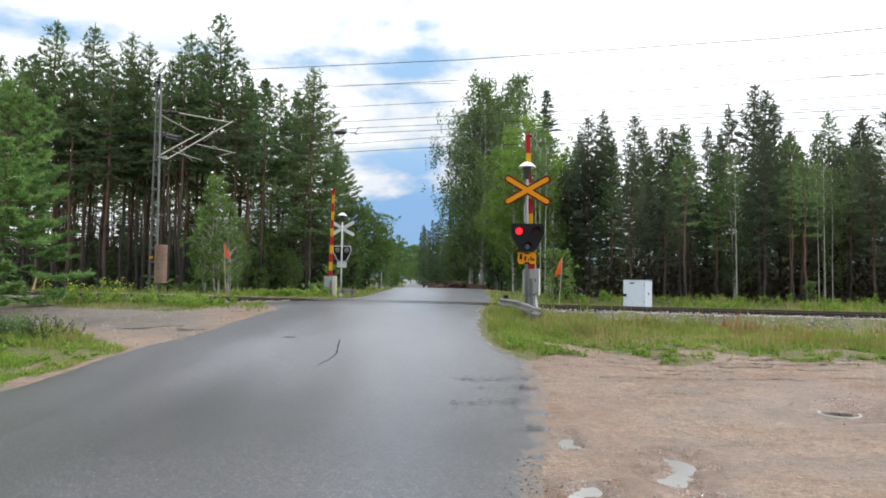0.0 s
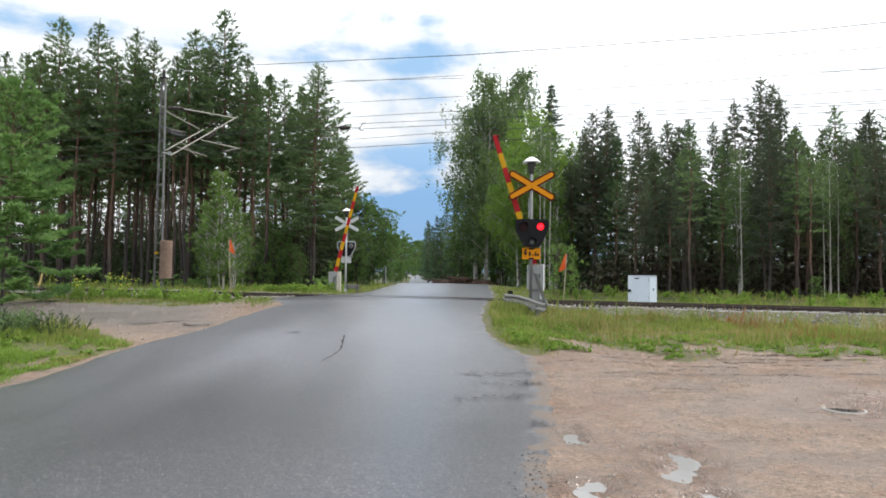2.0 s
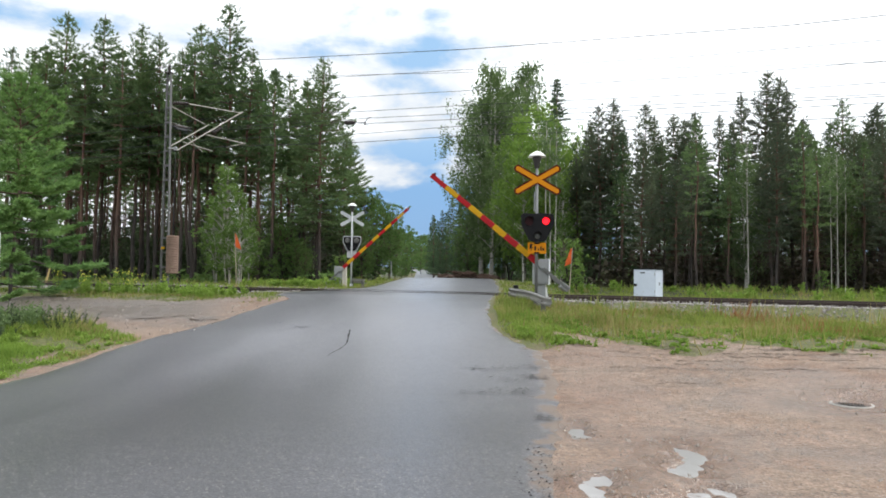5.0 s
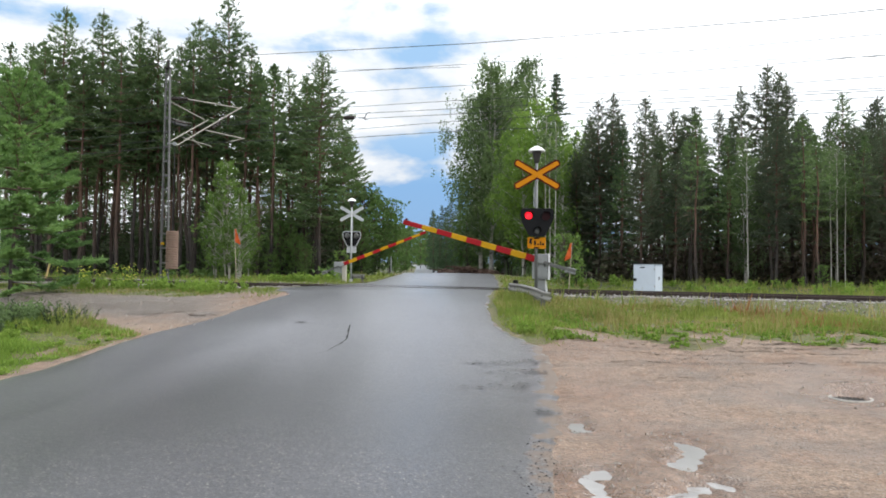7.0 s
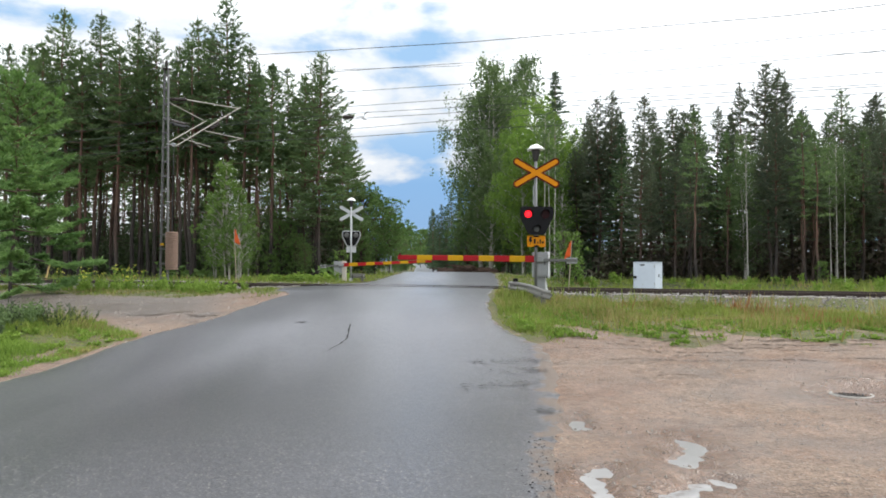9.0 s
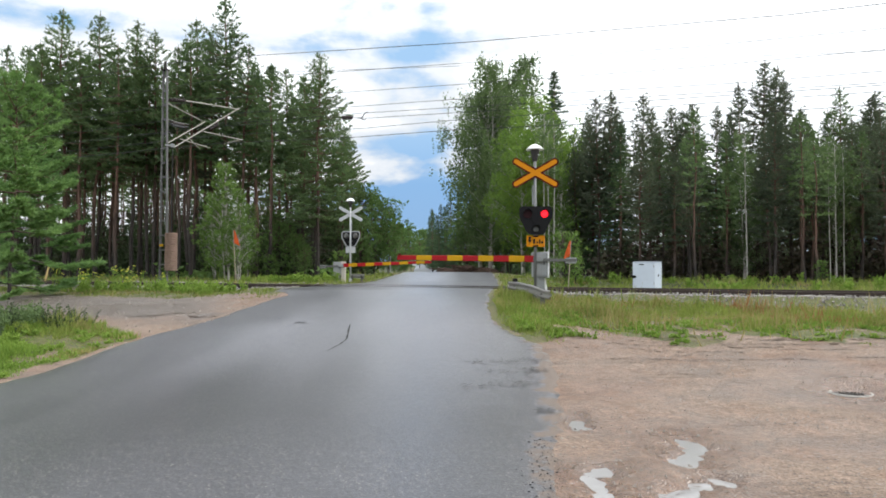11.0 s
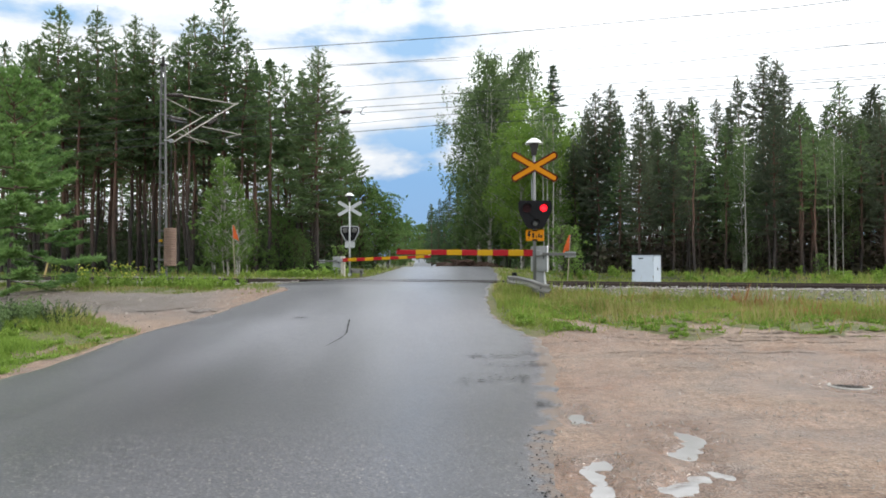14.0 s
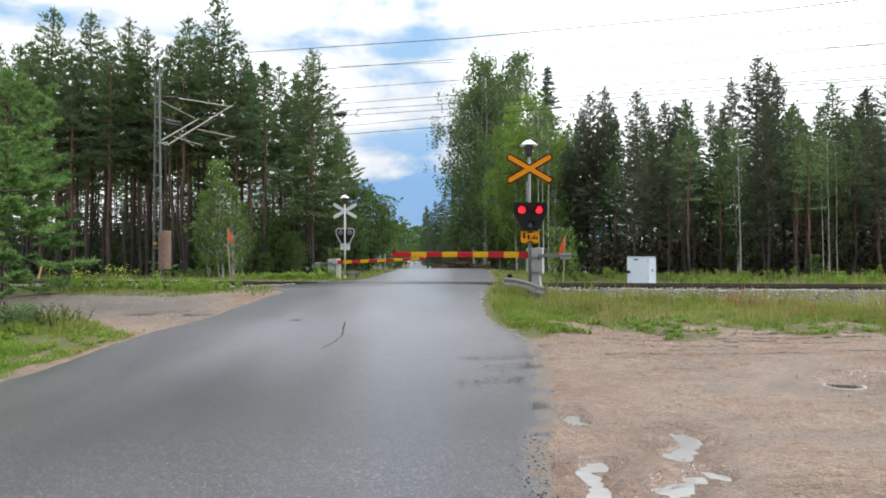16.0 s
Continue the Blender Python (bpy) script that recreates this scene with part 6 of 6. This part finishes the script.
def make_grass():
    def off(x, y, d=0.02):
        l, r = road_edges(y)
        return (np.maximum(l - x, x - r) > d + 0.18 * patchy(x, y, 0.5, 77))

    def turf(x, y):
        return (1 - sandy(x, y)) * off(x, y)

    def bank(x, y):
        q = across(x, y)
        return turf(x, y) * (q < -3.0 - 1.1 * (x > 4.2)) * (q > -11) * (0.45 + 0.55 * step(0.3, 0.6, patchy(x, y, 0.9, 40))) * (0.26 + 0.74 * step(-10.0, -7.0, q + np.where(x > 2.4, 1.4 * patchy(x, y, 1.0, 41), 2.6)))

    def strip_left(x, y):
        q = across(x, y)
        return turf(x, y) * (q < -3.1) * (q > -8.0)

    def mound(x, y):
        return turf(x, y) * (across(x, y) < -10.2) * (0.55 + 0.45 * step(0.3, 0.6, patchy(x, y, 0.7, 44)))

    def far_verge(x, y):
        q = across(x, y)
        return off(x, y, 0.0) * (np.hypot(x - 7.4, y - 24.6) > 1.7) * (q > 1.9) * (q < 12) * (1 - 0.6 * step(9, 12, q)) * np.where(x < -9.5, 0.16, 1.0)

    def thin_out(x, y):
        return 0.3 + 0.8 * step(-9.8, -6.2, across(x, y) + 1.2 * (patchy(x, y, 1.0, 43) - 0.5) + 1.6 * (x < 2.4))

    def mown(x, y):
        return 0.60 + 0.40 * step(1.4, 2.4, road_edges(y)[0] - x + 0.5 * (patchy(x, y, 0.8, 45) - 0.5))

    grass = [MAT["grass"], MAT["dry"]]
    weeds = [MAT["weed"], MAT["dry"]]
    grass_patch("grass", "rough yellowish meadow grass on the bank", 230000, (0.9, 15, 9.0, 23), bank, 0.15, grass, 0.26, 51, 0.9, 0.012, thin_out)
    grass_patch("grass", "thin tall grass stems on the bank", 9000, (0.9, 15, 10.0, 23), bank, 0.42, grass, 0.40, 56, 0.6, 0.006)
    grass_patch("grass", "reddish sorrel stalks among the grass", 5500, (3.5, 13, 11.5, 16), lambda x, y: bank(x, y) * step(0.5, 0.75, patchy(x, y, 1.2, 48)) * step(-8.5, -7, across(x, y)), 0.30, [MAT["sorrel"], MAT["dry"]], 0.3, 57, 0.5, 0.010)
    grass_patch("grass", "tall green grass along the track", 60000, (-26, -3.0, 17, 36), strip_left, 0.13, grass, 0.12, 52, 0.7, 0.012, lambda x, y: 0.5 + 0.5 * step(-13.0, -11.0, x))
    grass_patch("grass", "bright green grass on the scrubby mound", 170000, (-12, -5.2, 7, 16), mound, 0.19, weeds, 0.10, 53, 0.8, 0.012, mown)
    grass_patch("grass", "tall olive grass on top of the mound", 7000, (-10.5, -6.9, 12.4, 15.2), mound, 0.30, grass, 0.10, 58, 0.8, 0.008)
    grass_patch("grass", "light green grass before the wood", 90000, (-34, 24, 17, 46), far_verge, 0.30, grass, 0.10, 54, 0.7)


def make_pebbles():
    """Small stones lying about on the lot and the side road."""
    rng = np.random.default_rng(71)
    n = 9000
    x, y = np.concatenate([rng.uniform(0.6, 9, n), rng.uniform(-16, -4.5, n)]), np.concatenate([rng.uniform(3.8, 12.2, n), rng.uniform(12, 22, n)])
    keep = rng.random(len(x)) < sandy(x, y) * (0.25 + 0.75 * step(0.4, 0.7, patchy(x, y, 0.8, 72)))
    for px, py, a, b, pool in PUDDLES:
        keep &= np.hypot((x - px) / (a * 1.5), (y - py) / (b * 1.5)) > 1
    x, y = x[keep], y[keep]
    size = ((0.005 + 0.017 * rng.random(len(x)) ** 3) * np.where(x < 0, 2.0, 1.0))[:, None]
    c = np.stack([x, y, surface(x, y) + 0.003], -1)
    a = rng.uniform(0, 6.28, len(x))
    ring = [c + np.stack([np.cos(a + t), np.sin(a + t), np.full(len(x), -0.3)], -1) * size for t in (0, 1.9, 4.0)]
    top = c + np.stack([rng.normal(size=len(x)) * 0.3, rng.normal(size=len(x)) * 0.3, np.full(len(x), 0.75)], -1) * size
    f = [np.stack([ring[i], ring[(i + 1) % 3], top], 1) for i in range(3)]
    tagged(new("pebbles", quads("pebbles", np.concatenate(f), [MAT["pebble"]])), "small pale stones scattered on sandy gravel", "pebbles", kind="stuff")


def make_crumbs():
    """Dark crumbs of bitumen along the road's broken edge."""
    rng = np.random.default_rng(83)
    n = 300
    y = 3.9 + 2.4 * rng.random(n) ** 1.5
    l, r = road_edges(y)
    x = r - 0.04 - np.abs(rng.normal(size=n)) * 0.17
    size = (0.003 + 0.009 * rng.random(n) ** 2)[:, None]
    c = np.stack([x, y, land(x, y) + 0.014], -1)
    a = rng.uniform(0, 6.28, n)
    ring = [c + np.stack([np.cos(a + t) * 1.3, np.sin(a + t), np.full(n, -0.25)], -1) * size for t in (0, 1.9, 4.0)]
    top = c + np.stack([rng.normal(size=n) * 0.3, rng.normal(size=n) * 0.3, np.full(n, 0.6)], -1) * size
    f = [np.stack([ring[i], ring[(i + 1) % 3], top], 1) for i in range(3)]
    tagged(new("asphalt_crumbs", quads("asphalt_crumbs", np.concatenate(f), [MAT["crack"]])), "dark crumbs of asphalt at the road's broken edge", "gravel", kind="stuff")


def herbs(name, label, places, height, spread, seed, flowers=0, stalks=6, leaf=0.11, mat="weed"):
    """A drift of small herbs as one mass: thin stalks, leaves, and flower heads on some."""
    rng = np.random.default_rng(seed)
    parts, slots = [], []
    for x, y in places:
        h0 = height * rng.uniform(0.55, 1.15)
        z = float(surface(np.float64(x), np.float64(y))) - 0.02
        n = stalks
        a, lean = rng.uniform(0, 6.3, n), rng.uniform(0, spread, n)
        start = np.stack([x + np.cos(a) * lean * 0.35, y + np.sin(a) * lean * 0.35, np.full(n, z)], -1)
        end = np.stack([x + np.cos(a) * lean, y + np.sin(a) * lean, z + h0 * rng.uniform(0.6, 1.0, n)], -1)
        parts.append(leaves(start, end - start, np.linalg.norm(end - start, axis=1), 0.018, rng, 0.3))
        slots.append(np.zeros(n, np.int32))
        f = rng.uniform(0.12, 1.0, (n, 18))
        base = (start[:, None] + (end - start)[:, None] * f[..., None]).reshape(-1, 3)
        parts.append(leaves(base, rng.normal(size=base.shape) + (0, 0, 0.4), leaf * rng.uniform(0.6, 1.3, len(base)), leaf * 0.5, rng))
        slots.append(np.zeros(len(base), np.int32))
        if flowers:
            top = np.repeat(end, flowers, 0) + rng.normal(size=(n * flowers, 3)) * (0.04, 0.04, 0.015)
            parts.append(leaves(top, rng.normal(size=top.shape) + (0, 0, 1.0), 0.045, 0.045, rng))
            slots.append(np.ones(len(top), np.int32))
    me = quads(name, np.concatenate(parts), [MAT[mat], MAT["flower"]], np.concatenate(slots))
    tagged(new(name, me), label, "weeds", kind="stuff")


def undergrowth(name, label, seed, count, s0, s1, q0, q1, tall, mat):
    """Scrub between the trunks, some coloured dark as shade: loose clumps of leaves as one mass."""
    rng = np.random.default_rng(seed)
    s, q = rng.uniform(s0, s1, count), rng.uniform(q0, q1, count)
    x, y = on_track(s, q)
    l, r = road_edges(y)
    ok = np.maximum(l - x, x - r) > (3.0 if mat == "alder" else 4.5)
    x, y = x[ok], y[ok]
    m, k = len(x), 44
    h = tall * rng.uniform(0.35, 1.0, m)
    c = np.stack([x, y, land(x, y)], -1)[:, None] + rng.normal(size=(m, k, 3)) * (0.6, 0.6, 0.0)
    c[..., 2] += rng.uniform(0, 1, (m, k)) ** 1.3 * h[:, None]
    c = c.reshape(-1, 3)
    size = rng.uniform(0.22, 0.48, len(c)) * (1.7 if mat == "twigs" else 1.0)
    lift = -0.1 if mat == "twigs" else 0.3
    thick = 0.03 if mat == "twigs" else 0.6
    tagged(new(name, quads(name, needles(c, rng.normal(size=c.shape) * (1, 1, 0.5) + (0, 0, lift), size, size * thick, rng), [MAT[mat]])), label, "undergrowth", kind="stuff")


def make_weeds():
    rng = random.Random(23)

    def places(n, s0, s1, q0, q1, clear):
        out = []
        while len(out) < n:
            x, y = on_track(rng.uniform(s0, s1), rng.uniform(q0, q1))
            l, r = road_edges(y)
            if max(l - x, x - r) > clear and math.hypot(x - 7.4, y - 24.5) > 2.0:
                out.append((x, y))
        return out

    herbs("yellow_flowers", "tall weeds with small yellow flowers beside the track", places(12, -10.4, -6.6, -6.0, -4.6, 1.2), 0.78, 0.20, 1, 3, 5, 0.07)
    herbs("leafy_weeds", "light green leafy weeds before the wood", places(90, 3, 26, 4.0, 11.5, 1.2), 0.5, 0.24, 2)
    herbs("leafy_weeds", "green leafy weeds along the track", places(44, -11, -5, 3.2, 8, 1.2), 0.42, 0.24, 3)
    herbs("leafy_weeds", "green leafy weeds beside the side road", places(95, -10.2, -3.6, -6.2, -4.0, 0.8), 0.40, 0.16, 4, 0, 5, 0.07)
    undergrowth("undergrowth", "scrub under the pines, coloured dark for the wood's shade", 6, 1500, -56, -6, 14, 38, 5.2, "dark_scrub")
    undergrowth("undergrowth", "tall scrub deep in the pine wood, coloured dark as shade", 16, 620, -62, -8, 24, 46, 4.0, "dark_scrub")
    undergrowth("undergrowth", "brown scrub under the eastern wood, darkened for its inner shade", 7, 900, 3, 46, 16, 46, 2.6, "brown_scrub")
    undergrowth("dead_twigs", "bare brown twigs between the eastern trunks", 26, 560, 3, 44, 13, 34, 6.0, "twigs")
    undergrowth("dead_twigs", "bare brown twigs between the pine trunks", 27, 460, -52, -6, 12, 34, 8.0, "twigs")
    undergrowth("undergrowth", "green scrub at the wood's edge", 8, 10, -30, -5, 10.0, 13.0, 1.0, "alder")
    undergrowth("undergrowth", "green scrub along the road's far stretch", 9, 260, -16, 30, 20, 110, 2.6, "alder")
    near = lambda n, x0, x1, y0, y1: [(x, y) for x, y in ((rng.uniform(x0, x1), rng.uniform(y0, y1)) for _ in range(n)) if sandy(x, y) < 0.5 and max(road_edges(y)[0] - x, x - road_edges(y)[1]) > 0.25]
    herbs("leafy_weeds", "low lime-green herbs at the road's verge", near(190, 1.0, 2.9, 11.2, 14.8), 0.11, 0.16, 10, 0, 4, 0.05)
    herbs("leafy_weeds", "low green herbs in the thin grass", near(420, 2.2, 11, 10.6, 13.4), 0.06, 0.20, 11, 0, 4, 0.05)
    herbs("leafy_weeds", "bright green herbs on the scrubby mound", near(170, -11.5, -5.4, 8.5, 14.5), 0.10, 0.20, 12, 0, 5, 0.06)
    herbs("scrub", "tangled olive scrub on the mound beside the side road", near(46, -10.4, -7.9, 12.0, 14.0), 0.66, 0.42, 13, 0, 9, 0.07, "birch")
    herbs("dry_stalks", "dry brown weed stalks among the scrub", near(70, -10.6, -7.4, 12.0, 15.0), 0.50, 0.40, 14, 0, 6, 0.05, "dark_scrub")
    sap = [birch(s, 2.2, 0.05, 0.6, 700, 0.09, 2, "light green sapling at the wood's edge", "birch_young", 0.15, "saplings", "sapling", "sapling", "bark_pine") for s in (33, 34)]
    for s, q, h in ((3.7, 6.6, 2.4), (13.4, 10, 1.0), (22, 10, 1.1), (-14, 10, 1.6), (-9, 9.5, 1.6), (3.6, 9.0, 1.6)):
        x, y = on_track(s, q)
        plant(rng.choice(sap), x, y, h, 2.2, rng.uniform(0, 360))
    for ob in sap:
        for o in (*ob.children_recursive, ob):
            bpy.data.objects.remove(o)


# ---- build ----
make_ground()
make_road()
make_puddles()
make_manhole()
make_track()
make_wires()
make_mast()
make_wire_anchor()
NEAR_SIGNAL = make_signal(pose(2.27, 16.5, 0, 0, 0, 0), False, 0.72)
FAR_SIGNAL = make_signal(pose(-4.14, 31.0, 0.16, 0, 0, 180), True, 0.62)
NEAR_BOOM = make_barrier(pose(2.42, 16.85, 1.75), -1, 3.50, 0.40, "crossing barriers", False)
FAR_BOOM = make_barrier(pose(-4.55, 30.6, 1.63), 1, 4.10, 0.42, "crossing barriers", True)
make_guardrail(((1.70, 17.2, 1.09), (1.97, 16.9, 1.07), (2.18, 16.3, 1.02), (2.34, 15.6, 0.94), (2.47, 15.3, 0.92)), ((1.86, 17.12, 1.20), (2.33, 15.75, 0.95)), "short bent galvanised guardrail in front of the signal", True)
make_guardrail(((-3.42, 30.0, 1.14), (-3.6, 30.6, 1.15), (-4.2, 31.2, 1.16)), ((-3.55, 30.4, 1.18), (-4.1, 31.1, 1.18)), "short galvanised guardrail beside the barrier")
make_cabinet()
make_flag(5.1, 27.5, 1.95, 4, -1)
make_flag(-9.7, 32.2, 2.45, -3, 1)
make_marker(-9.82, 15.1, 2.1, 0.02, "thin white marker pole on the verge", "white_paint")
make_marker(-3.9, 52.0, 1.35, 0.05, "slim grey roadside post", "grey_paint")
make_stake(-19.3, 33.2, 1.0)
make_brush_heap()
make_woods()
make_weeds()
make_grass()
make_pebbles()
make_crumbs()
CRACK, RUT = MAT["crack"], MAT["rut"]
strip("road_crack", ((-1.78, 13.3), (-1.66, 12.0), (-1.70, 11.6), (-1.85, 11.0)), 0.014, 0.037, CRACK, "dark crack in the asphalt", "crack")
for run, n, spread in ((((0.35, 9.93), (0.95, 9.85), (1.50, 9.9)), 80, 0.10), (((0.2, 8.55), (0.8, 8.5), (1.15, 8.62)), 80, 0.10), (((1.22, 9.32), (1.48, 9.20)), 40, 0.07), (((1.0, 7.32), (1.2, 7.2)), 40, 0.06), (((0.7, 9.2), (1.3, 9.3)), 30, 0.12), (((-2.95, 13.78), (-2.7, 13.72)), 46, 0.07), (((0.2, 19.6), (0.5, 19.55)), 24, 0.08), (((-0.9, 17.2), (-0.2, 17.1), (0.5, 17.25)), 40, 0.16), (((-3.6, 14.4), (-3.3, 14.3)), 20, 0.06)):
    pitted(run, n, spread)
ruts = random.Random(5)
for x, y, run, w in ((2.1, 11.30, 1.9, 0.03), (3.7, 11.22, 2.4, 0.035), (5.6, 10.95, 2.2, 0.03), (2.6, 10.92, 1.3, 0.025), (4.3, 10.75, 1.8, 0.028), (3.0, 10.4, 1.5, 0.022), (5.0, 10.25, 1.2, 0.025), (2.3, 9.9, 1.0, 0.02), (3.9, 9.7, 1.3, 0.02), (5.6, 9.6, 1.2, 0.022), (2.8, 8.9, 0.8, 0.018), (4.4, 10.5, 0.8, 0.03), (6.2, 10.5, 1.2, 0.03), (3.2, 11.05, 1.6, 0.016), (4.9, 11.05, 1.7, 0.018), (1.9, 10.65, 1.4, 0.015), (5.4, 10.6, 1.1, 0.016), (3.4, 10.1, 0.9, 0.014), (2.9, 11.42, 1.3, 0.02), (6.6, 10.9, 1.3, 0.02)):
    pts = [(x + run * k / 6, y - 0.14 * run * k / 6 + ruts.uniform(-0.05, 0.05)) for k in range(7)]
    strip("tyre_rut", pts, w * 1.15, 0.008, RUT, "dark muddy tyre rut in the sand", "tyre rut", 0.4)
for run, w in ((((-7.4, 15.85), (-6.6, 15.74), (-5.75, 15.95)), 0.05), (((-5.7, 15.4), (-5.4, 15.12), (-4.95, 15.2)), 0.05), (((-9.2, 16.2), (-8.2, 15.95)), 0.04)):
    strip("tyre_rut", run, w, 0.012, RUT, "dark muddy tyre rut in the sand", "tyre rut", 0.2)


for k in range(7):
    x, y = 1.50 + 0.052 * k, 4.60 + 0.036 * k
    strip("tread_mark", ((x - 0.03, y + 0.10), (x + 0.045, y + 0.09)), 0.007, -0.024, RUT, "muddy ridge of a tyre tread standing in a puddle", "tyre mark")
for x, y, w in ((0.17, 18.25, 0.05), (0.27, 18.12, 0.045), (0.42, 18.3, 0.03)):
    strip("paint_mark", ((x, y), (x + 0.11, y + 0.03)), w, 0.038, MAT["blue_mark"], "faded blue spray mark on the asphalt", "paint mark", 0.1)


def motions():
    near = ((0, 88), (0.7, 88), (1.0, 85.4), (1.5, 78.8), (2.0, 72.6), (2.5, 66.8), (3.0, 60.8), (3.5, 54.7), (4.0, 50.0), (4.2, 47.5), (4.9, 40), (5.6, 32), (6.3, 23.7), (6.5, 21.4), (7.0, 15.3), (7.5, 9.3), (8.0, 3.2), (8.3, 0.6), (8.6, 0.6), (16, 0.6))
    far = ((0, 89), (0.8, 89), (1.1, 87), (1.5, 82.4), (2.0, 76.6), (2.5, 71.6), (3.0, 66.0), (3.5, 59.6), (4.0, 53.5), (4.2, 51.5), (4.9, 44), (5.6, 36.5), (6.3, 29), (6.5, 27), (7.0, 21.8), (7.5, 16.4), (8.0, 11.8), (8.5, 6.8), (9.0, 2.6), (9.2, 2.2), (16, 2.2))
    walk(NEAR_BOOM, [(t, pose(0, 0, 0, 0, a, 0)) for t, a in near])
    walk(FAR_BOOM, [(t, pose(0, 0, 0, 0, -a, 0)) for t, a in far])
    # the added blade swings from lens to lens every 0.373 s, for the blinking
    head = [c for c in NEAR_SIGNAL.children if c.name.startswith("lamp_board")][0]
    blade = [c for c in head.children if c.name.startswith("flasher_blade")][0]
    at = Matrix.Translation(blade.matrix_basis.translation)
    rows, swing = [(0.0, at @ pose(0, 0, 0, 0, 39.4, 0))], 39.4
    for k in range(43):
        t = 0.362 + 0.373 * k - 0.055
        rows += [(t, at @ pose(0, 0, 0, 0, swing, 0)), (t + 0.11, at @ pose(0, 0, 0, 0, -swing, 0))]
        swing = -swing
    rows = [r for r in rows if r[0] < 15.97] + [(16.0, at @ pose(0, 0, 0, 0, 10, 0))]
    walk(blade, rows)


motions()
